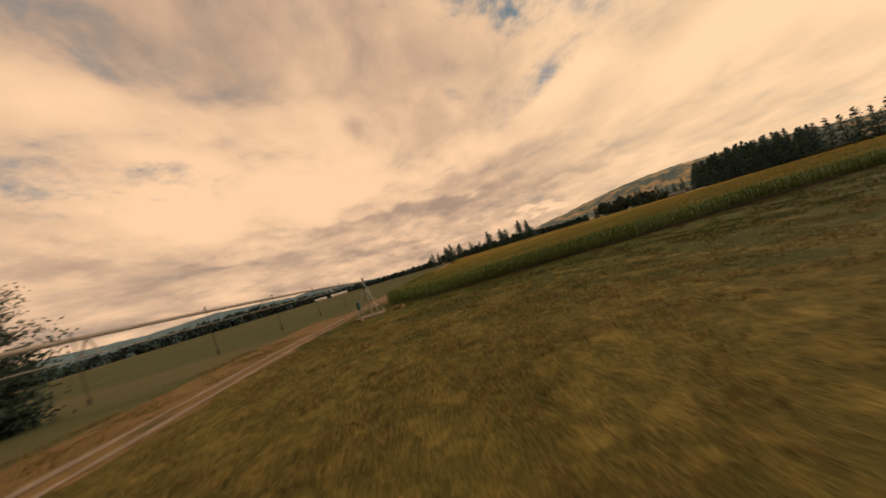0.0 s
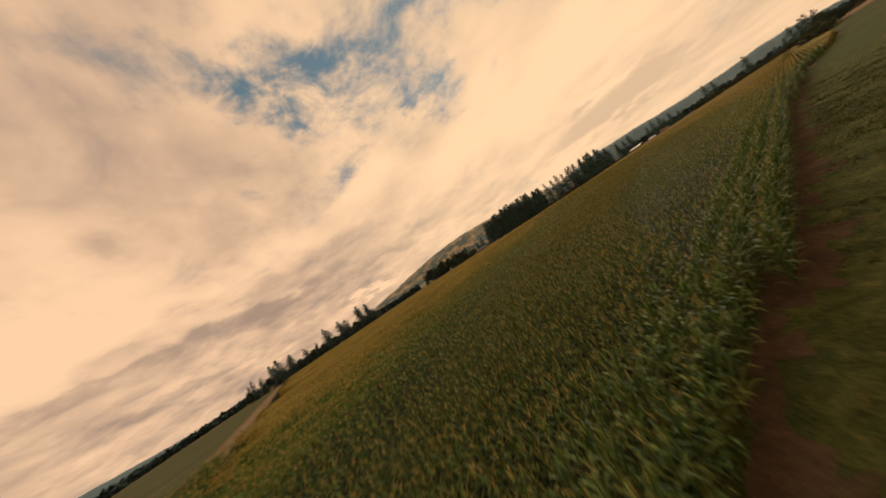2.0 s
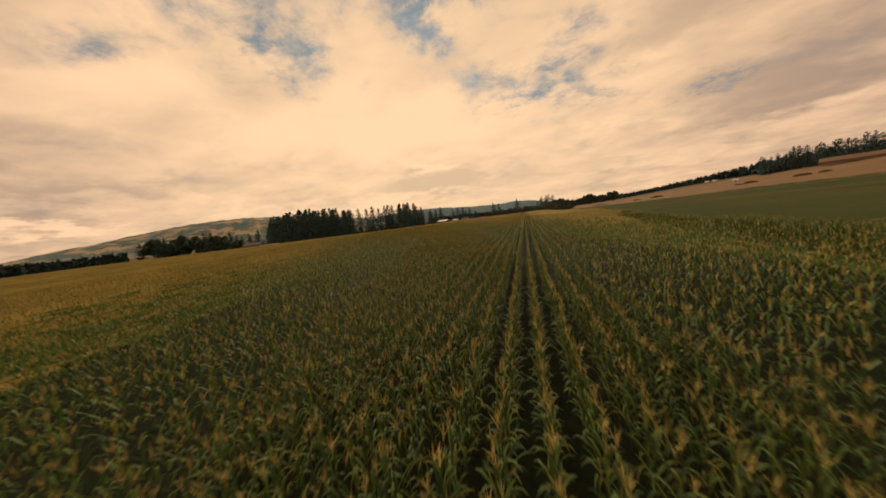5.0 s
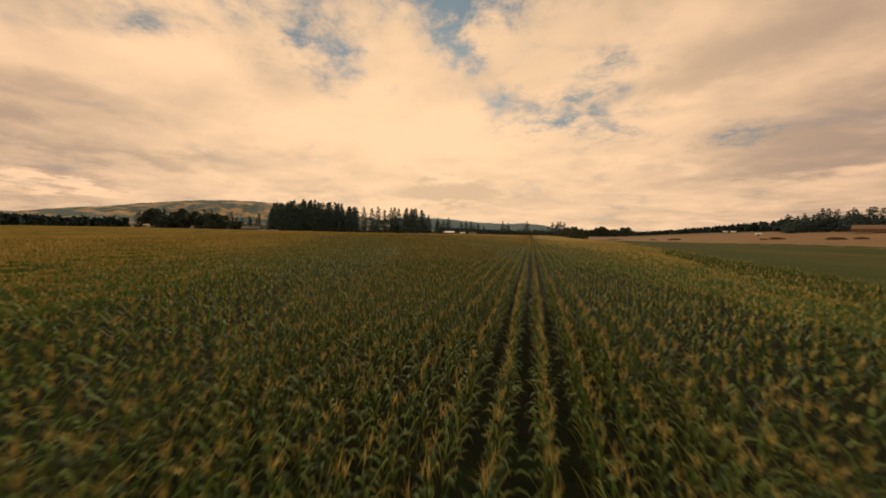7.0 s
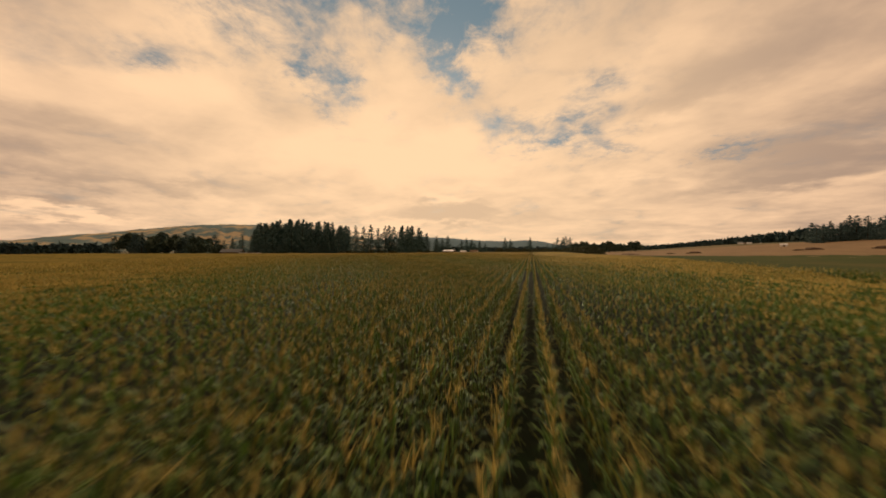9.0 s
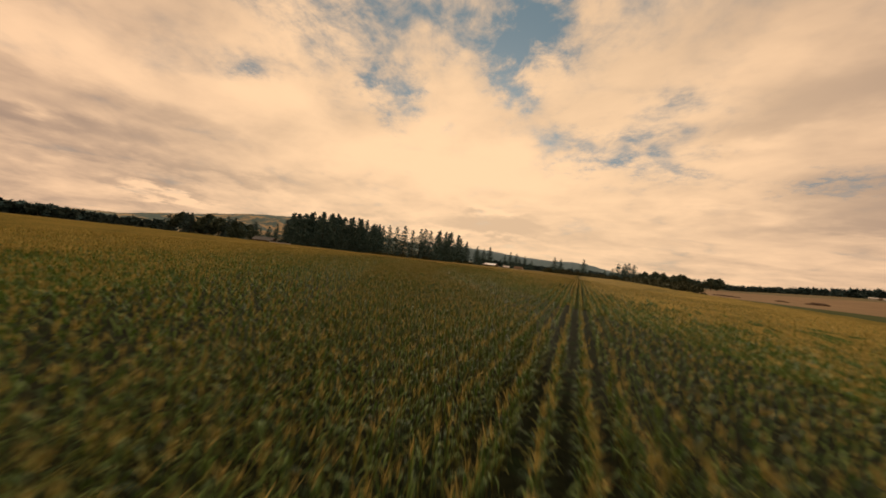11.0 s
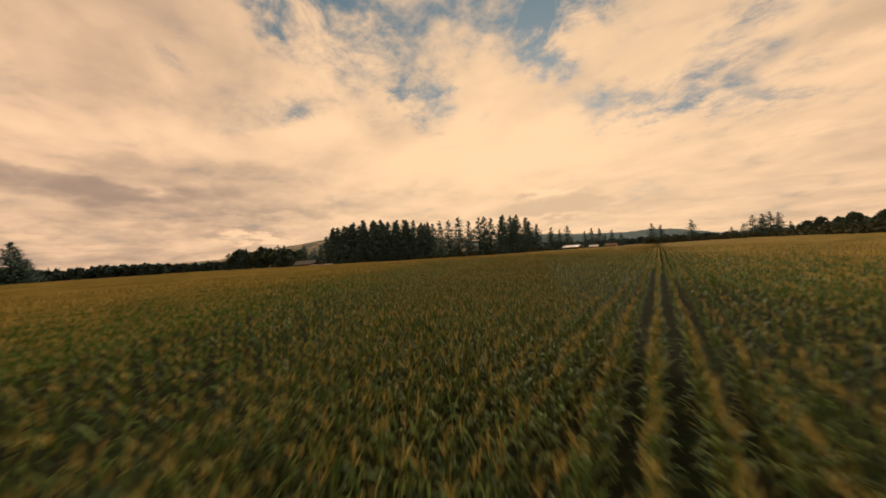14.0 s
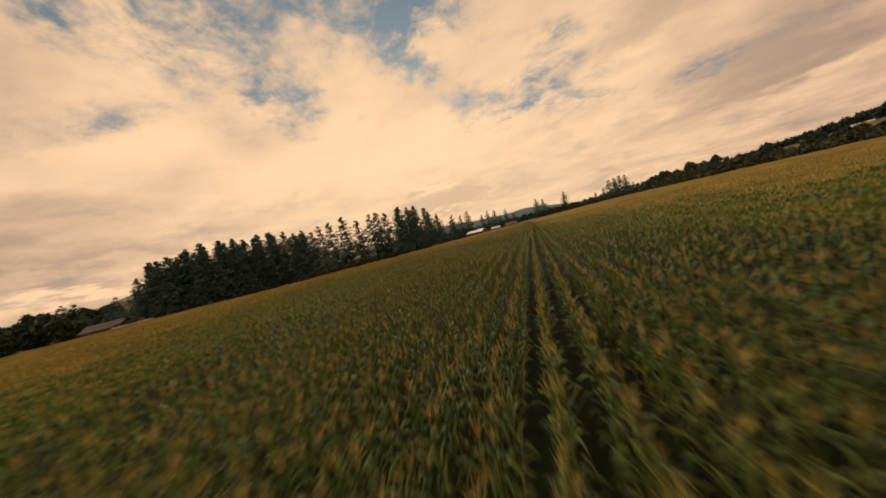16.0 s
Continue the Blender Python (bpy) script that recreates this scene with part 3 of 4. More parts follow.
def tufts():
    """Loose grass blades over the mown meadow near the corn."""
    count = 110000
    x, y = rng.uniform(7, 62, count), rng.uniform(-40, 46, count)
    keep = (x > east(y) + 0.6) & ((y > -29.5) | (y < -32.5))
    x, y = x[keep], y[keep]
    clump = np.sin(x * 0.9 + 2 * np.sin(y * 0.6)) * np.sin(y * 0.8 + 1.7 * np.sin(x * 0.5)) + 0.35 * rng.normal(size=len(x))
    x, y = x[clump > 0.0], y[clump > 0.0]
    V, F, K = [], [], []
    n = 0
    for b in range(4):
        m = len(x)
        a, h = rng.uniform(0, 6.28, m), rng.uniform(0.06, 0.26, m)
        px, py = x + rng.normal(0, 0.12, m), y + rng.normal(0, 0.12, m)
        ox, oy = np.cos(a), np.sin(a)
        base1 = np.stack([px - 0.02 * oy, py + 0.02 * ox, np.full(m, 0.0)], -1)
        base2 = np.stack([px + 0.02 * oy, py - 0.02 * ox, np.full(m, 0.0)], -1)
        tip = np.stack([px + ox * h * 1.1, py + oy * h * 1.1, h * 0.7], -1)
        V.append(np.stack([base1, base2, tip], 1).reshape(-1, 3))
        F.append(n + np.arange(3 * m).reshape(-1, 3))
        dry = np.clip((px - 0.55 * py - 16) / 14, 0.06, 1.0)          # greener towards the corn
        K.append(rng.random(m) < 0.65 * dry)
        n += 3 * m
    ob = mesh_object("grass", np.concatenate(V), np.concatenate(F), [M_MEADOW, M_BLADE], np.concatenate(K).astype(int))
    return tagged(ob, "tufts of dry and green meadow grass", "grass", kind="stuff")


tufts()


# ---------------------------------------------------------------- trees
def tuft(V, F, c, size, r):
    """A hanging clump of needles or leaves: two bent triangles."""
    a = r.uniform(0, 6.28)
    side = np.array([math.cos(a), math.sin(a), r.normal(0, 0.35)]) * size * r.uniform(0.6, 1.2)
    drop = np.array([r.normal(0, 0.4), r.normal(0, 0.4), -r.uniform(0.35, 1.0)]) * size
    out = np.array([-side[1], side[0], 0]) * r.uniform(-0.5, 0.5)
    n = len(V)
    V += [c - side, c + 0.35 * out, c + side * 0.9 - 0.3 * drop * r.random(), c + drop]
    F += [(n, n + 1, n + 3), (n + 1, n + 2, n + 3)]


def trunk_mesh(height, radius, r, limbs=0):
    bm = bmesh.new()
    bends = [Vector((r.normal(0, 0.012) * height * k, r.normal(0, 0.012) * height * k, height * k)) for k in (0, 0.35, 0.7, 1.0)]
    bends[0] = Vector((0, 0, -0.2))
    radii = [radius, radius * 0.75, radius * 0.45, radius * 0.12]
    for i in range(3):
        bar(bm, bends[i], bends[i + 1], radii[i], 6, radii[i + 1])
    for i in range(limbs):
        k, a = r.uniform(0.3, 0.85), r.uniform(0, 6.28)
        c = Vector((0, 0, height * k))
        bar(bm, c, c + Vector((math.cos(a), math.sin(a), 0.6)) * height * 0.26 * (1.1 - k), radius * 0.35, 4, radius * 0.08)
    return bm


def tree_thing(name, trunk_bm, V, F, leaf_mat, label, category="tree", group=""):
    root = new(name)
    part("trunk", trunk_bm, M_BARK, root)
    mesh_object("crown", np.array(V), np.array(F), leaf_mat, parent=root)
    return tagged(root, label, category, group)


def fir(seed, height, bare, radius, whorls, branches, tufts_each, size, label, group="", blunt=0.5, ragged=0.35, needles=None, lift=0.1):
    """A conifer of whorled branches with hanging clumps. bare: share of the trunk without branches; blunt: 0 pointed, 1 round-topped."""
    r = np.random.default_rng(seed)
    V, F = [], []
    lumps = r.uniform(0, 6.28, 3)
    for w in range(whorls):
        u = (w + r.uniform(0.2, 0.8)) / whorls
        z = height * (bare + (1 - bare) * u)
        shape = min(1.0, 0.60 + 1.6 * u) * ((1 - blunt) * (1 - u) ** 0.85 + blunt * (1 - u ** 2.2))
        tier = r.uniform(1 - ragged, 1.08)
        for k in range(max(3, int(round(branches * (1 - 0.45 * u))))):
            a = r.uniform(0, 6.28)
            wave = 1 + 0.24 * math.sin(2 * a + lumps[0] + 7 * u) + 0.20 * math.sin(a + lumps[1] - 13 * u)
            reach = radius * (shape * tier * wave * r.uniform(0.70, 1.12) + 0.06)
            rise = r.uniform(-0.30, 0.20) + lift + 0.45 * u
            out = np.array([math.cos(a), math.sin(a), rise])
            base = np.array([0, 0, z + r.uniform(-0.4, 0.4) * height / whorls])
            for j in range(tufts_each):
                s = 0.18 + 0.82 * (j + r.uniform(0, 1)) / tufts_each
                c = base + out * reach * s + np.array([0, 0, -0.22 * reach * s * s]) + r.normal(0, 0.10 * reach + 0.12, 3) * (0.5, 0.5, 0.4)
                tuft(V, F, c, size * (1.12 - 0.45 * s) * (1 - 0.50 * u), r)
    for k in range(5):
        tuft(V, F, np.array([r.normal(0, 0.12), r.normal(0, 0.12), height * (0.965 + 0.01 * k)]), size * 0.28, r)
    V = np.array(V)
    V[:, 2] = np.maximum(V[:, 2], 0.05)
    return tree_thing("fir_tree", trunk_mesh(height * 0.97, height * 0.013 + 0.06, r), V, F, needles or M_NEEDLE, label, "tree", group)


def broad(seed, height, width, low, mat, name, label, group="", leaves=1100, lobes=9):
    """A broad-leaved tree or shrub of many small leaf clumps on uneven lobes."""
    r = np.random.default_rng(seed)
    V, F = [], []
    centres = []
    for i in range(lobes):
        k = r.uniform(0, 1)
        a = r.uniform(0, 6.28)
        w = width * 0.5 * math.sin(math.pi * (0.2 + 0.7 * k))
        centres.append((np.array([math.cos(a) * w * 0.6, math.sin(a) * w * 0.6, height * (low + (1 - low) * (0.15 + 0.68 * k))]), height * (1 - low) * r.uniform(0.16, 0.27), w * r.uniform(0.5, 0.8)))
    size = 0.045 * height + 0.15
    for i in range(leaves):
        c, h, w = centres[r.integers(lobes)]
        d = r.normal(size=3)
        d /= np.linalg.norm(d)
        p = c + d * np.array([w, w, h]) * r.uniform(0.65, 1.1)
        p[2] = max(p[2], 0.15)
        a, b = r.normal(size=3) * size * 0.6, r.normal(size=3) * size * 0.6
        n = len(V)
        V += [p - a, p + a * 0.6 - b, p + a, p + b]
        F += [(n, n + 1, n + 2), (n, n + 2, n + 3)]
    return tree_thing(name, trunk_mesh(height * 0.75, height * 0.018 + 0.04, r, 5), V, F, mat, label, "tree" if name == "tree" else "shrub", group)


def place(things, x, y, height, base_height, r, squeeze=1.0):
    """Move the first use of a thing here, or copy it."""
    pick = things[int(r.integers(len(things)))]
    k = height / base_height
    m = Matrix.Translation((x, y, float(ground_z(x, y)))) @ Matrix.Rotation(r.uniform(0, 6.28), 4, "Z") @ Matrix.Diagonal((k * squeeze, k * squeeze, k, 1))
    if pick.get("used"):
        ob = copy_thing(pick, m @ Matrix.Diagonal((1 / pick.scale.x, 1 / pick.scale.y, 1 / pick.scale.z, 1)))
    else:
        pick.matrix_basis = m
        pick["used"] = 1
        ob = pick
    return ob


tr = np.random.default_rng(23)
FIR = 28.0
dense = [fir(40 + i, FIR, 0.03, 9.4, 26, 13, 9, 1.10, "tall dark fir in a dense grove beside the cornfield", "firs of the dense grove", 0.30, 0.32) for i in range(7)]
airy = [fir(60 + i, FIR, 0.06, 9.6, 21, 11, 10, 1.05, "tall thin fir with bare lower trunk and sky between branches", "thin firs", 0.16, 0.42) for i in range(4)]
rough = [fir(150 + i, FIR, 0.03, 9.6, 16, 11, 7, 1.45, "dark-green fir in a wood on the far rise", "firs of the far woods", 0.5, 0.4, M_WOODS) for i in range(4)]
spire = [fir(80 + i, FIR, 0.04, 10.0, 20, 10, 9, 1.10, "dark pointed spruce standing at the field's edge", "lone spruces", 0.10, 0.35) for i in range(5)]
oaks = [broad(100 + i, 12.0, 11.0, 0.12, M_BROAD, "tree", "rounded dark-green leafy tree in a hedgerow", "hedgerow trees") for i in range(4)]
bushes = [broad(120 + i, 4.0, 6.0, 0.02, M_SHRUB, "shrub", "low brown-green shrub along the field's edge", "hedge shrubs", 500, 6) for i in range(4)]

# the dense grove, three staggered rows deep
for row, (n, back, tall) in enumerate(((14, 0, 28.5), (13, 6, 30.0), (12, 13, 31.5), (11, 21, 32.0))):
    for i in range(n):
        u = (i + tr.uniform(0.1, 0.9)) / n
        x, y = -249 + 68 * u, 247 + 41 * u
        x, y = x - 0.52 * back + tr.normal(0, 1.4), y + 0.85 * back + tr.normal(0, 1.4)
        place(dense, x, y, tall * (0.88 + 0.14 * math.sin(3.1 * min(u + 0.15, 1)) + tr.normal(0, 0.05)) * (0.9 if u < 0.12 else 1), FIR, tr, tr.uniform(0.80, 1.12))
# thin firs right of the grove, with sky between them
for x, y, h in ((-172, 288, 26.5), (-155, 274, 24.5), (-152.5, 281, 26), (-149, 288, 24), (-147, 297, 26.5), (-146, 303, 27.5), (-145, 311, 27)):
    place(airy, x, y, h, FIR, tr, tr.uniform(0.95, 1.15))
# the next clump
for x, y, h in ((-132, 300, 25), (-134, 306, 27), (-130, 310, 23), (-137, 325, 28), (-135, 332, 29), (-140, 338, 28), (-136, 352, 28.5), (-137, 362, 26), (-134, 372, 24)):
    place(dense, x, y, h, FIR, tr, tr.uniform(0.95, 1.15))
for x, y, h in ((-126, 385, 21), (-121, 392, 19), (-117, 400, 22), (-131, 398, 18)):
    place(spire, x, y, h, FIR, tr, 1.35)
# behind the barns
for x, y, h in ((-116, 470, 19), (-110, 476, 22), (-104, 484, 21), (-98, 478, 15), (-92, 481, 18.5), (-84, 486, 14), (-58, 520, 23), (-50, 528, 21), (-21, 577, 26)):
    place(spire, x, y, h, FIR, tr, 1.25)
for x, y, h in ((4, 520, 13), (12, 518, 15), (18, 518, 22), (24, 519, 19), (30, 522, 24), (36, 524, 23), (27, 530, 23), (44, 530, 14), (52, 528, 12)):
    place(spire, x, y, h, FIR, tr, 1.35)
# trees between the house and the grove
for x, y, h in ((-247, 254, 20), (-244, 262, 24), (-250, 262, 19), (-258, 262, 21), (-268, 266, 15), (-276, 262, 18), (-284, 266, 14), (-252, 275, 22), (-296, 268, 16), (-264, 280, 19)):
    place(spire, x, y, h, FIR, tr, 1.2)
for x, y, h in ((-290, 252, 9), (-302, 256, 10), (-312, 250, 11), (-326, 254, 10)):
    place(oaks, x, y, h, 12.0, tr, tr.uniform(0.9, 1.3))
for x, y, h in ((-283, 258, 13), (-296, 260, 14), (-306, 262, 15), (-318, 258, 14), (-332, 262, 15), (-340, 258, 13)):
    place(spire, x, y, h, FIR, tr, 1.3)
# wood further left
for i in range(26):
    u = i / 25
    x, y = -338 - 95 * u + tr.normal(0, 3), 264 - 22 * u + tr.uniform(0, 24)
    if tr.random() < 0.6:
        place(oaks, x, y, 16 + tr.uniform(0, 6), 12.0, tr, tr.uniform(0.9, 1.2))
    else:
        place(rough, x, y, 19 + tr.uniform(0, 4), FIR, tr, 1.3)
# tall trees at the field's western end
for x, y, h in ((-379, 115, 28), (-378, 103, 31), (-378, 121, 17), (-383, 84, 24), (-386, 76, 27), (-388, 58, 29), (-392, 44, 19), (-394, 30, 21), (-396, 14, 24), (-400, 0, 27), (-400, -8, 25),
                (-403, -20, 19), (-405, -29, 21)):
    place(dense if h > 22 else spire, x, y, h, FIR, tr, tr.uniform(1.2, 1.6))
    place(rough, x - 7 + tr.normal(0, 1.5), y + tr.normal(0, 3.5), 0.85 * h, FIR, tr, tr.uniform(1.2, 1.5))
for x, y, h in ((-384, 94, 14), (-392, 66, 12), (-396, 38, 13), (-398, 22, 12), (-403, -14, 13), (-406, -36, 11), (-390, 50, 12), (-386, 110, 11)):
    place(oaks, x, y, h, 12.0, tr, 1.2)
# wood on the rise to the east
for i in range(48):
    a = radians(-32.2 - 23 * (i + tr.uniform(0, 1)) / 48)
    d = 492 + tr.uniform(0, 45)
    place(rough, -12 - d * math.sin(a), 30 + d * math.cos(a), 19 + 5 * tr.random() + (2 if i > 5 else 0), FIR, tr, 1.3)
for az, d, h in ((-9.9, 600, 13), (-10.8, 605, 16), (-11.6, 600, 18), (-12.4, 610, 14), (-14.6, 600, 16), (-15.2, 604, 18), (-13.4, 610, 12)):
    a = radians(az)
    place(oaks, -12 - d * math.sin(a), 30 + d * math.cos(a), h, 12.0, tr, 1.1)
# hedge along the far end of the corn
for i in range(44):
    u = i / 43
    x = -62 + 118 * u
    y = float(np.interp(x, [-62, 10, 60], [440, 488, 470])) + tr.uniform(0, 14)
    place(bushes, x, y, 4.0 + 3.0 * tr.random(), 4.0, tr, tr.uniform(0.8, 1.5))
for i in range(16):
    u = i / 15
    place(bushes, -176 + 58 * u + tr.normal(0, 1.5), float(np.interp(u, [0, 0.4, 1], [274, 266, 345])) + tr.normal(0, 2), 2.6 + 2.4 * tr.random(), 4.0, tr, 1.2)
for i in range(46):
    y = 262 + 190 * (i / 45) ** 1.2 + tr.normal(0, 1.5)
    place(bushes, float(east(y)) + 4 + tr.uniform(0, 6), y, 4.2 + 2.6 * tr.random(), 4.0, tr, tr.uniform(0.9, 1.4))
for y, h in ((300, 8), (322, 9), (338, 8), (356, 11), (372, 9), (384, 12), (402, 10), (420, 12), (436, 11)):
    place(oaks, float(east(y)) + 13 + tr.uniform(0, 6), y, h, 12.0, tr, tr.uniform(0.8, 1.2))
# the close dark pine beside the track
near_pine = fir(200, 13.0, 0.02, 6.0, 26, 22, 20, 0.36, "dark bushy pine beside the dirt track", "", 0.45, 0.35, M_PINE, 0.25)
near_pine.matrix_basis = Matrix.Translation((18.9, -52.6, 0.0))


def far_woods():
    """Distant woods as one ragged mass of small crowns."""
    r = np.random.default_rng(31)
    V, F = [], []

    def crown(x, y, z, h, w):
        for k in range(34):
            u = r.uniform(0, 1) ** 0.8
            a = r.uniform(0, 6.28)
            rad = w * (1 - u) ** 0.6 * r.uniform(0.4, 1.1)
            c = np.array([x + rad * math.cos(a), y + rad * math.sin(a), z + h * (0.05 + 0.92 * u)])
            p, q = r.normal(size=3) * w * 0.42, r.normal(size=3) * w * 0.42
            n = len(V)
            V.extend([c - p, c + p, c + q, c - q * 0.6 + np.array([0, 0, -0.1 * h])])
            F.extend([(n, n + 1, n + 2), (n, n + 1, n + 3)])

    def belt(eye, az0, az1, d, tops, step):
        az = az0
        while (az - az1) * (1 if az0 > az1 else -1) > 0:
            k = (az - az0) / (az1 - az0)
            top = np.interp(k, np.linspace(0, 1, len(tops)), tops)
            for depth in (0, 14, 30):
                a = radians(az + r.normal(0, 0.15))
                dd = d + depth + r.normal(0, 5)
                x, y = eye[0] - dd * math.sin(a), eye[1] + dd * math.cos(a)
                z = float(ground_z(x, y))
                h = max(4.0, dd * math.tan(radians(top)) + 4.5 - z) * r.uniform(0.75, 1.08)
                crown(x, y, z, h, 2.6 + 0.16 * h)
            az += step if az1 > az0 else -step

    belt((-12, 30), -16.5, -32.5, 690, (0.5, 0.75, 1.1, 1.5, 1.9, 2.2), 0.36)
    belt((-12, 30), -32, -58, 640, (2.4, 2.6), 0.5)
    belt((-12, 30), -5.5, -17, 720, (0.55, 0.5, 0.7, 0.9, 0.55), 0.42)
    belt((-12, 30), 64, 92, 640, (0.75, 0.65, 0.95, 0.8, 0.9, 0.7), 0.42)
    belt((42, -15), 92, 150, 520, (0.5, 0.35, 0.3, 0.6, 0.85, 1.3, 1.15, 0.9, 0.6, 0.5), 0.42)
    belt((-12, 30), 18, -5, 700, (0.65, 0.5, 0.45, 0.4), 0.45)
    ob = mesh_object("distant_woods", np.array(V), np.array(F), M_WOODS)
    return tagged(ob, "dark belts of woodland round the distant fields", "woods", kind="stuff")


far_woods()


# ---------------------------------------------------------------- hills
def hill(name, profile, distance, depth, mat, label, seed):
    """A ridge whose skyline follows (azimuth, elevation) pairs from the field's middle."""
    r = np.random.default_rng(seed)
    az = np.array([p[0] for p in profile], float)
    el = np.array([p[1] for p in profile], float)
    order = np.argsort(az)
    fine = np.linspace(az.min(), az.max(), 160)
    crest = np.interp(fine, az[order], el[order])
    rough = np.convolve(r.normal(0, 1, 160 + 8), np.ones(9) / 9, "valid") * 0.10 + r.normal(0, 0.02, 160)
    V, F = [], []
    rings = ((-1.0, 0.0), (-0.8, 0.22), (-0.55, 0.5), (-0.3, 0.78), (0.0, 1.0), (0.4, 0.7), (1.0, 0.0))
    for i, a in enumerate(fine):
        z = distance * math.tan(radians(max(crest[i] + rough[i], 0.02)))
        for k, (back, up) in enumerate(rings):
            d = distance + back * depth
            jag = r.normal(0, 0.03) if 0 < k < 4 else 0
            b = radians(a)
            V.append((-25 - d * math.sin(b), 80 + d * math.cos(b), max(z * (up + jag) * d / distance, 0.0) + 4.0 * up))
    n = len(rings)
    for i in range(len(fine) - 1):
        for k in range(n - 1):
            c = i * n + k
            F.append((c, c + 1, c + n + 1, c + n))
    ob = mesh_object(name, np.array(V), np.array(F), mat, smooth=True)
    return tagged(ob, label, "hill", kind="structure")


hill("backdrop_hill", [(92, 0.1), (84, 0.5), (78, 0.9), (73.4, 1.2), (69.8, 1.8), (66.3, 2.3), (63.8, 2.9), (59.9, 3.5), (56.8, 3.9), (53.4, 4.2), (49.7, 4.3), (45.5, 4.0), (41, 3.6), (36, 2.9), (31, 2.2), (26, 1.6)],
     2900, 800, M_HILL_NEAR, "long wooded hill with bare slopes, haze and sunlight painted in its colours", 3)
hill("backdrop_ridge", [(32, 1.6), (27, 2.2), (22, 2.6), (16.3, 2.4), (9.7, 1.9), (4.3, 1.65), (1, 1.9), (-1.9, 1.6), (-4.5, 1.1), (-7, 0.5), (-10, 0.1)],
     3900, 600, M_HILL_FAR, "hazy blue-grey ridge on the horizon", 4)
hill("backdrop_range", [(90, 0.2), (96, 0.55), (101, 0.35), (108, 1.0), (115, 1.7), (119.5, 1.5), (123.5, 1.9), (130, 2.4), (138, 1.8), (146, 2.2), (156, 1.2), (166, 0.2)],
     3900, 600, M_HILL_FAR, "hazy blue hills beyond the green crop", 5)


# ---------------------------------------------------------------- buildings
def building(name, label, x, y, turn, width, depth, wall, rise, wall_mat, roof_mat, doors=(), windows=(), open_front=False):
    """A gabled building with its ridge along its width; the front faces -Y before turning."""
    root = tagged(new(name), label, "building")
    root.matrix_basis = Matrix.Translation((x, y, float(ground_z(x, y)))) @ Matrix.Rotation(radians(turn), 4, "Z")
    t = 0.2
    for nm, cx, cy, sx, sy in (("wall", 0, depth / 2 - t / 2, width, t), ("wall", -width / 2 + t / 2, 0, t, depth - 2 * t), ("wall", width / 2 - t / 2, 0, t, depth - 2 * t)):
        bm = bmesh.new()
        box(bm, cx, cy, wall / 2, sx, sy, wall)
        part(nm, bm, wall_mat, root)
    bm = bmesh.new()
    if open_front:
        for k in range(5):
            box(bm, -width / 2 + 0.15 + k * (width - 0.3) / 4, -depth / 2 + 0.1, wall / 2, 0.3, 0.2, wall)
    else:
        box(bm, 0, -depth / 2 + t / 2, wall / 2, width, t, wall)
    part("front_posts" if open_front else "wall", bm, wall_mat, root)
    for sgn in (-1, 1):
        bm = bmesh.new()
        v = [bm.verts.new(p) for p in ((sgn * (width / 2 - 0.05), -depth / 2, wall), (sgn * (width / 2 - 0.05), depth / 2, wall), (sgn * (width / 2 - 0.05), 0, wall + rise))]
        w = [bm.verts.new((p.co.x - sgn * t, p.co.y, p.co.z)) for p in v]
        bm.faces.new(v)
        bm.faces.new(w[::-1])
        for i in range(3):
            bm.faces.new((v[i], w[i], w[(i + 1) % 3], v[(i + 1) % 3]))
        part("gable", bm, wall_mat, root)
        bm = bmesh.new()
        over, th = 0.5, 0.14
        slope = Vector((0, sgn * (depth / 2 + over), -rise * (1 + 2 * over / depth)))
        a0, a1 = Vector((-width / 2 - over, 0, wall + rise + th)), Vector((width / 2 + over, 0, wall + rise + th))
        top = [bm.verts.new(p) for p in (a0, a1, a1 + slope, a0 + slope)]
        low = [bm.verts.new(p.co - Vector((0, 0, th))) for p in top]
        bm.faces.new(top)
        bm.faces.new(low[::-1])
        for i in range(4):
            bm.faces.new((top[i], low[i], low[(i + 1) % 4], top[(i + 1) % 4]))
        part("roof", bm, roof_mat, root)
    for cx, w, h in doors:
        bm = bmesh.new()
        box(bm, cx, -depth / 2 - 0.03, h / 2, w, 0.08, h)
        part("door", bm, M_WOOD, root)
    for cx, cz, w, h in windows:
        bm = bmesh.new()
        for ex, ez, ew, eh in ((0, h / 2, w + 0.2, 0.1), (0, -h / 2, w + 0.2, 0.1), (-w / 2, 0, 0.1, h), (w / 2, 0, 0.1, h)):
            box(bm, cx + ex, -depth / 2 - 0.04, cz + ez, ew, 0.1, eh)
        frame_ob = part("window", bm, M_WHITE, root)
        bm = bmesh.new()
        box(bm, cx, -depth / 2 - 0.015, cz, w, 0.03, h)
        part("pane", bm, M_GLASS, frame_ob)
    return root


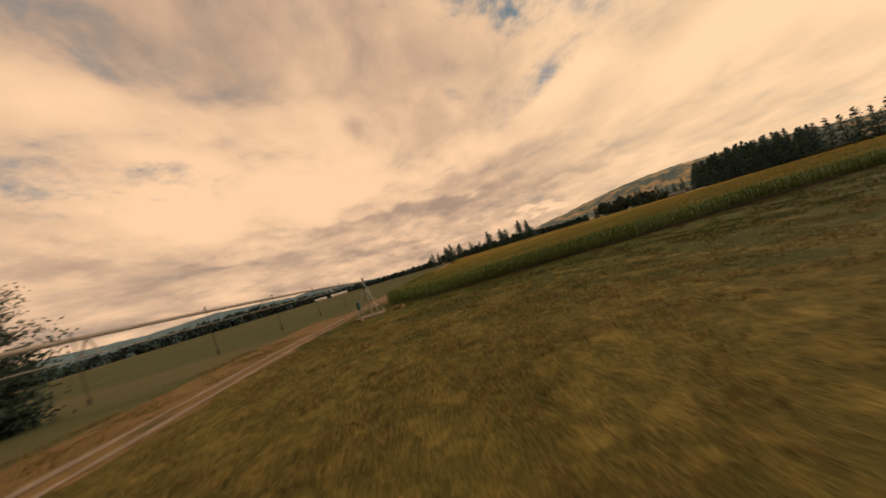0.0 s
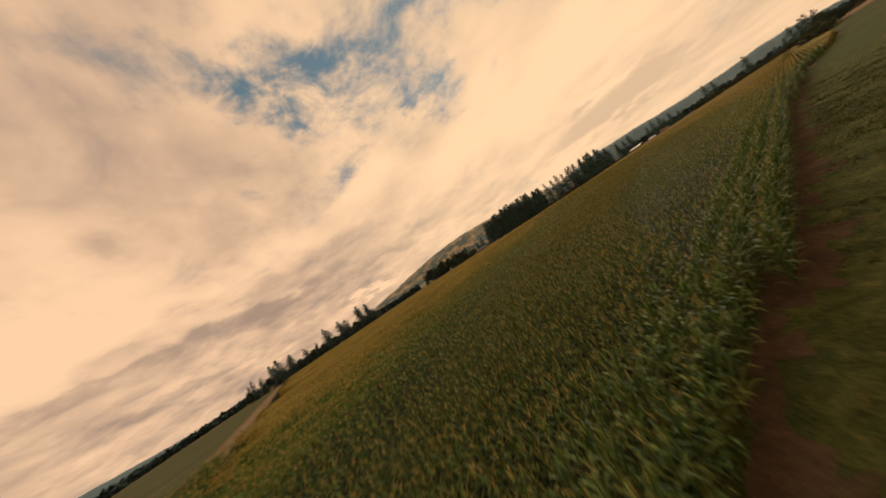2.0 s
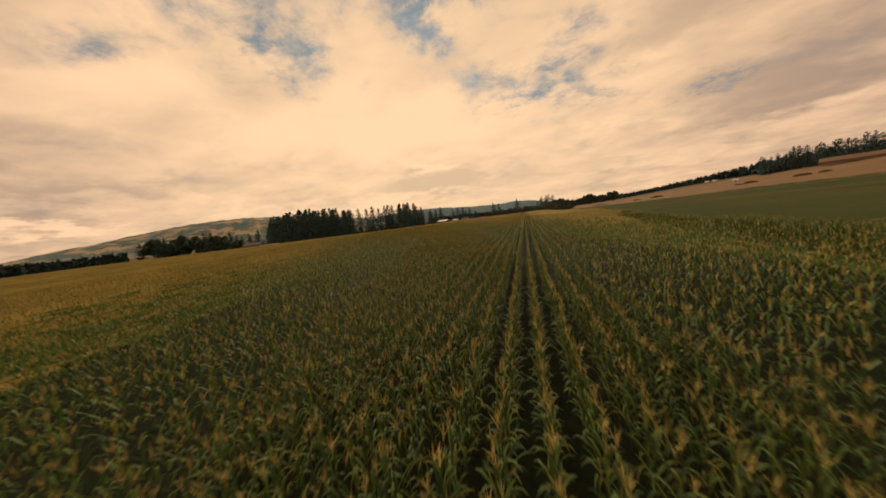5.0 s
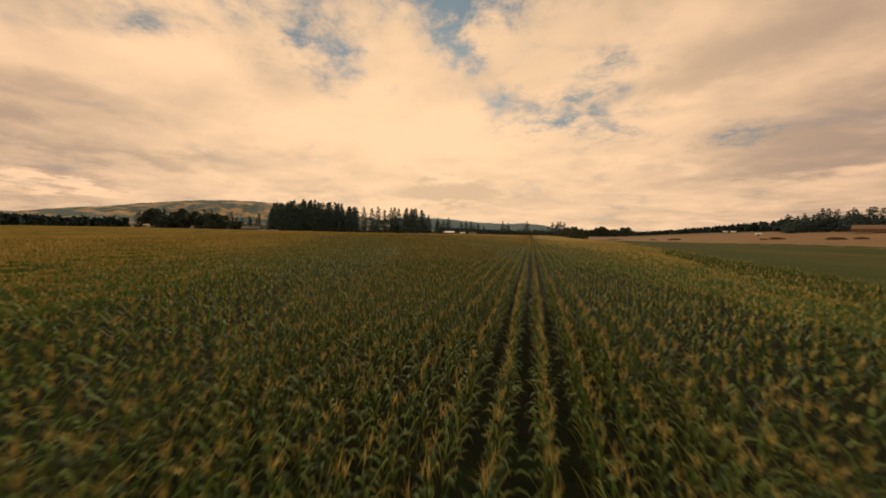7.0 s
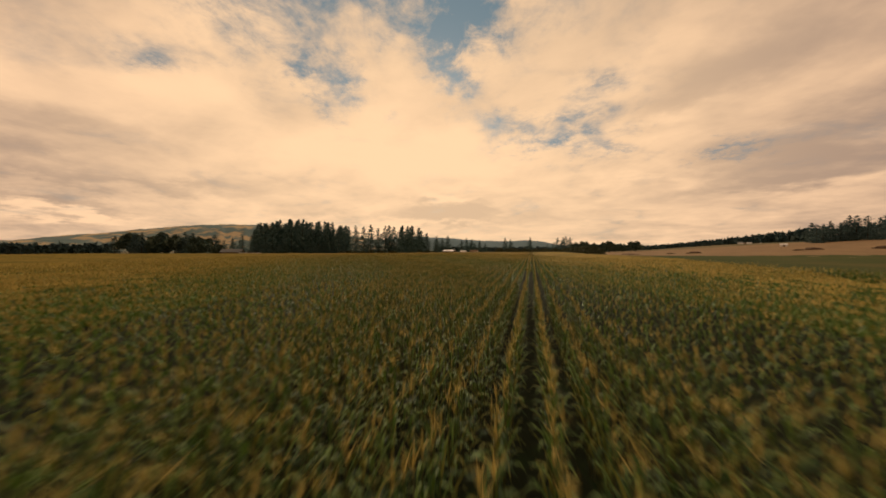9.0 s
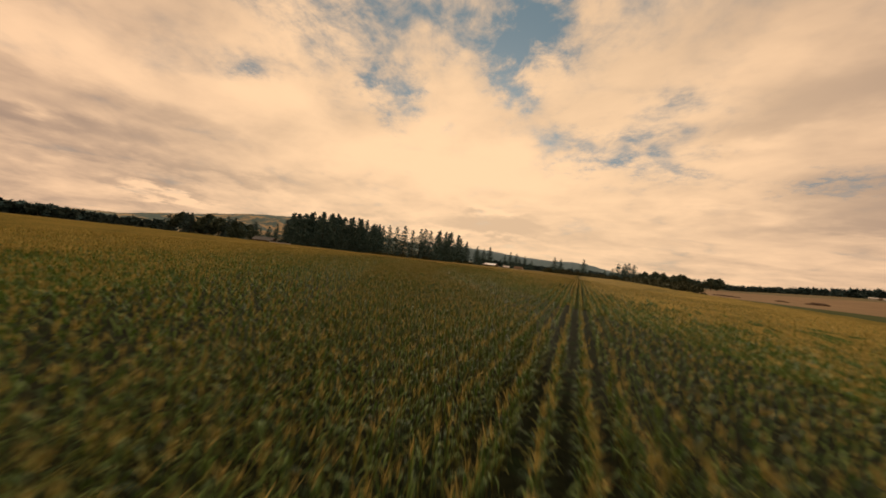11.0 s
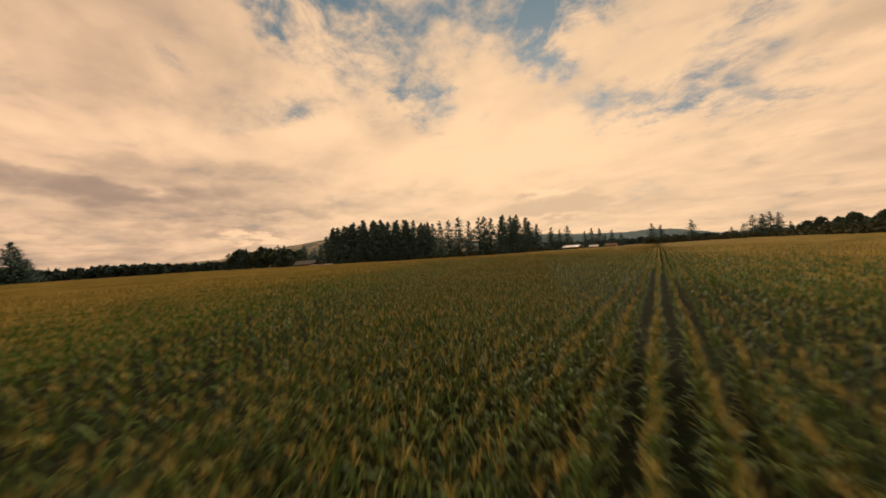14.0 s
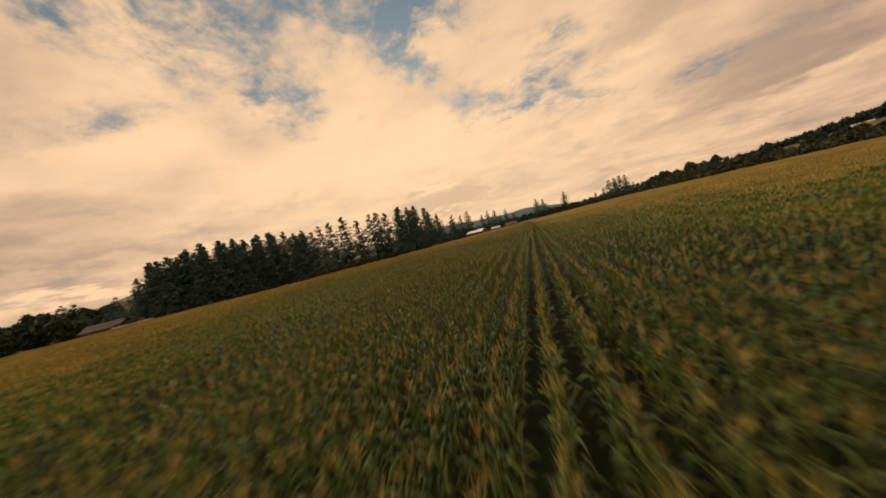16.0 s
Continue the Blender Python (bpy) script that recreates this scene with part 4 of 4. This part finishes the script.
building("barn", "open-fronted farm shed with a pale tin roof", -108, 377, -18, 13, 8, 3.0, 1.5, M_WOOD, M_TIN, open_front=True)
building("shed", "small white shed beside the barn", -95, 390, 10, 6, 5, 2.4, 1.3, M_WOOD, M_TIN, doors=((0, 2.0, 2.1),))
building("farmhouse", "pale farmhouse with a low roof behind the barn", -83, 394, -12, 8, 5.5, 2.6, 1.6, M_WHITE, M_WOOD, doors=((0, 1.0, 2.1),), windows=((-3, 1.5, 1.2, 1.2), (3, 1.5, 1.2, 1.2)))
building("house", "low house with a grey shingle roof beside the firs", -263, 243, 30, 15, 9, 2.8, 2.4, M_WOOD, M_SHINGLE, doors=((2, 1.0, 2.1),), windows=((-5, 1.5, 1.6, 1.1), (5.4, 1.5, 1.6, 1.1)))
building("house", "white house half hidden behind the thin firs", -176, 316, 25, 10, 6, 2.6, 1.8, M_WHITE, M_SHINGLE, doors=((0, 1.0, 2.1),), windows=((-3, 1.5, 1.1, 1.1), (3, 1.5, 1.1, 1.1)))
building("barn", "long farm building with a brown roof on the rise", 283, 376, -40, 50, 18, 2.6, 3.4, M_WOOD, M_WOOD, doors=((-8, 3.0, 2.8), (10, 3.0, 2.8)))
building("shed", "small white shed at the edge of the stubble field", 222, 434, -28, 4.5, 3.5, 2.1, 1.0, M_WHITE, M_TIN, doors=((0, 1.6, 2.1),))
building("barn", "long low shed with a white roof by the woods", 281, 595, -30, 14, 7, 1.6, 0.8, M_WHITE, M_TIN, doors=((0, 3.0, 2.6),))


for k, (x, y, n) in enumerate(((-395, -178, 22), (-372, -196, 15))):
    building("shed", "long low white shed beyond the green crop", x, y, -66, n, 7, 2.2, 1.2, M_WHITE, M_TIN, doors=((0, 2.4, 2.0),))


def car(x, y, turn, paint, label):
    root = tagged(new("car"), label, "car", "parked cars")
    root.matrix_basis = Matrix.Translation((x, y, 0)) @ Matrix.Rotation(radians(turn), 4, "Z") @ Matrix.Diagonal((1.35, 1.25, 2.0, 1))
    bm = bmesh.new()
    box(bm, 0, 0, 0.72, 4.5, 1.8, 0.75, 0.15)
    body = part("body", bm, paint, root)
    bm = bmesh.new()
    box(bm, -0.3, 0, 1.32, 2.4, 1.6, 0.62, 0.2)
    part("cabin", bm, M_GLASS, root, "dark glazed cabin")
    for wx in (-1.4, 1.4):
        for wy in (-0.85, 0.85):
            bm = bmesh.new()
            bar(bm, (wx, wy - 0.1, 0.33), (wx, wy + 0.1, 0.33), 0.33, 12)
            part("wheel", bm, M_RUBBER, root)
    return root


car(-248, 240.5, 20, M_WHITE, "white motorhome parked by the house")
car(-242.5, 242.5, 35, M_CARPAINT, "silver van parked by the house")
car(-237, 244, 10, M_WHITE, "white van parked under the firs")


def brush_pile(x, y, length, height, turn, seed):
    """A heap of brush: a rough dome of lumps."""
    r = np.random.default_rng(seed)
    bm = bmesh.new()
    bmesh.ops.create_icosphere(bm, subdivisions=3, radius=1.0)
    for v in bm.verts:
        k = 1 + 0.25 * noise.noise(v.co * 2.5 + Vector((seed, 0, 0))) + r.normal(0, 0.05)
        v.co = Vector((v.co.x * length / 2 * k, v.co.y * length / 3.4 * k, max(v.co.z, -0.1) * height * k))
    ob = part("brush_pile", bm, M_BRUSH)
    ob.matrix_basis = Matrix.Translation((x, y, float(ground_z(x, y)))) @ Matrix.Rotation(radians(turn), 4, "Z")
    return tagged(ob, "low brown heap of brush on the stubble", "brush pile", "brush piles")


for i, (az, d, n, h) in enumerate(((-18.7, 380, 7, 1.0), (-21.4, 392, 11, 1.8), (-30.6, 375, 6, 1.0), (-31.7, 375, 9, 1.8), (-36.2, 360, 10.5, 1.8), (-37.9, 362, 7, 1.4), (-13.5, 330, 14, 0.8))):
    brush_pile(-12 - d * math.sin(radians(az)), 30 + d * math.cos(radians(az)), n, h, az - 5, i)


# ---------------------------------------------------------------- irrigation pivot
def pivot_machine():
    px, py, top = 8.3, -25.0, 3.9
    root = tagged(new("irrigation_pivot"), "galvanised centre-pivot tower with a long water pipe", "irrigation pivot")
    root.matrix_basis = Matrix.Translation((px, py, 0))
    feet = [(-1.2, -1.2), (1.2, -1.2), (1.2, 1.2), (-1.2, 1.2)]
    bm = bmesh.new()
    box(bm, 0, 0, 0.05, 2.9, 2.9, 0.12, 0.03)
    part("base_slab", bm, M_CONCRETE, root, "pale concrete slab")
    for x, y in feet:
        bm = bmesh.new()
        bar(bm, (x, y, 0.12), (x * 0.14, y * 0.14, 3.3), 0.046, 6)
        part("leg", bm, M_STEEL, root)
    for k, z in ((0.72, 0.95), (0.45, 1.85)):
        for i in range(4):
            (x0, y0), (x1, y1) = feet[i], feet[(i + 1) % 4]
            bm = bmesh.new()
            bar(bm, (x0 * k, y0 * k, z), (x1 * k, y1 * k, z), 0.03, 5)
            part("brace", bm, M_STEEL, root)
    # climbing rungs between two of the legs
    for i in range(7):
        k = 0.93 - 0.105 * i
        z = 0.12 + (1 - k) / 0.86 * 3.18
        bm = bmesh.new()
        bar(bm, (1.2 * k, -1.2 * k, z), (1.2 * k, -1.2 * k + min(0.55, 1.6 * k), z), 0.02, 5)
        part("rung", bm, M_STEEL, root)
    bm = bmesh.new()
    bar(bm, (0, 0, 0.1), (0, 0, top), 0.10, 10)
    part("riser_pipe", bm, M_STEEL, root)
    bm = bmesh.new()
    bar(bm, (0, 0, 3.15), (0, 0, 3.45), 0.26, 12)
    part("bearing", bm, M_BOX, root, "teal painted bearing collar")
    bm = bmesh.new()
    bmesh.ops.create_uvsphere(bm, u_segments=12, v_segments=8, radius=0.17)
    bmesh.ops.translate(bm, verts=bm.verts, vec=(0, 0, top + 0.42))
    part("cap", bm, M_WHITE, root, "white domed cap")
    bm = bmesh.new()
    bar(bm, (0, 0, top), (0, 0, top + 0.3), 0.09, 8)
    part("swivel", bm, M_STEEL, root)
    bm = bmesh.new()
    box(bm, 1.0, -0.9, 1.5, 0.55, 0.3, 0.8, 0.03)
    part("control_box", bm, M_BOX, root, "teal control box")
    for x, y, z, dx, dy in ((-2.3, 0.8, 0.15, 1.4, 0.16), (2.6, -0.6, 0.15, 0.9, 0.5)):
        bm = bmesh.new()
        box(bm, x, y, z, dx, dy, 0.30, 0.03)
        part("skid_beam", bm, M_CONCRETE, root)
    # the span: a slightly crowned pipe with a truss below
    way = Vector((1, -0.10, 0)).normalized()
    side = Vector((0.10, 1, 0)).normalized()

    def on_pipe(d):
        u = d / 48.0
        return way * d + Vector((0, 0, top + 0.10 + 1.7 * u * (1 - u) + 0.15 * u))

    spans = [on_pipe(48.0 * i / 12) for i in range(13)]
    bm = bmesh.new()
    rings = [[bm.verts.new(c + side * (0.075 * math.cos(k)) + Vector((0, 0, 0.075 * math.sin(k)))) for k in [2 * math.pi * j / 10 for j in range(10)]] for c in spans]
    for a, b in zip(rings[:-1], rings[1:]):
        for j in range(10):
            bm.faces.new((a[j], a[(j + 1) % 10], b[(j + 1) % 10], b[j]))
    pipe = part("pipe", bm, M_RUST, root, "long weathered water pipe")
    knees = [None]
    for i in range(1, 6):
        d = 48.0 * i / 6
        deep = 0.62 * math.sin(math.pi * (0.12 + 0.76 * i / 6))
        c = on_pipe(d)
        lower = [c + side * (s * 0.62 * deep) - Vector((0, 0, deep)) for s in (-1, 1)]
        knees.append(lower)
        bm = bmesh.new()
        for q in lower:
            bar(bm, c, q, 0.028, 5)
        bar(bm, lower[0], lower[1], 0.028, 5)
        part("truss_bracket", bm, M_STEEL, pipe)
    for s in (0, 1):
        bm = bmesh.new()
        chain = [on_pipe(1.2)] + [k[s] for k in knees[1:]] + [on_pipe(46.8)]
        for a, b in zip(chain[:-1], chain[1:]):
            bar(bm, a, b, 0.008, 4)
        part("truss_rod", bm, M_STEEL, pipe)
    for i in range(9):
        d = 6 + i * 4.6
        c = on_pipe(d)
        bm = bmesh.new()
        bar(bm, c + Vector((0, 0, 0.1)), c + Vector((0, 0, 0.24)) + side * 0.12, 0.016, 5)
        bar(bm, c + Vector((0, 0, 0.24)) + side * 0.12, c + side * 0.2 - Vector((0, 0, 1.9)), 0.014, 5)
        bar(bm, c + side * 0.2 - Vector((0, 0, 1.9)), c + side * 0.2 - Vector((0, 0, 2.1)), 0.04, 6)
        part("drop_hose", bm, M_RUBBER, pipe)
    # outer tower that carries the end of the span
    e = on_pipe(48.0)
    for s in (-1, 1):
        bm = bmesh.new()
        bar(bm, e, Vector((e.x, e.y, 0.7)) + side * (s * 1.9), 0.05, 6)
        part("leg", bm, M_STEEL, root)
        bm = bmesh.new()
        c = Vector((e.x, e.y, 0.6)) + side * (s * 1.9)
        bar(bm, c - way * 0.15, c + way * 0.15, 0.6, 18)
        part("wheel", bm, M_RUBBER, root)
    bm = bmesh.new()
    bar(bm, Vector((e.x, e.y, 0.75)) - side * 1.9, Vector((e.x, e.y, 0.75)) + side * 1.9, 0.08, 8)
    part("axle_beam", bm, M_STEEL, root)
    return root


pivot_machine()


def dirt_mound(x, y, length, height, turn, seed):
    """A small heap of dug earth and straw with an uneven crest."""
    r = np.random.default_rng(seed)
    bm = bmesh.new()
    bmesh.ops.create_icosphere(bm, subdivisions=3, radius=1.0)
    for v in bm.verts:
        k = 1 + 0.22 * noise.noise(v.co * 2.2 + Vector((seed, 3, 0))) + r.normal(0, 0.03)
        v.co = Vector((v.co.x * length / 2 * k, v.co.y * length / 3 * k, max(v.co.z, -0.1) * height * k))
    ob = part("dirt_mound", bm, M_STRAW)
    ob.matrix_basis = Matrix.Translation((x, y, 0.0)) @ Matrix.Rotation(radians(turn), 4, "Z")
    return tagged(ob, "small tan heap of earth beside the irrigation tower", "mound", "earth heaps")



dirt_mound(8.9, -21.7, 2.0, 0.45, 30, 1)
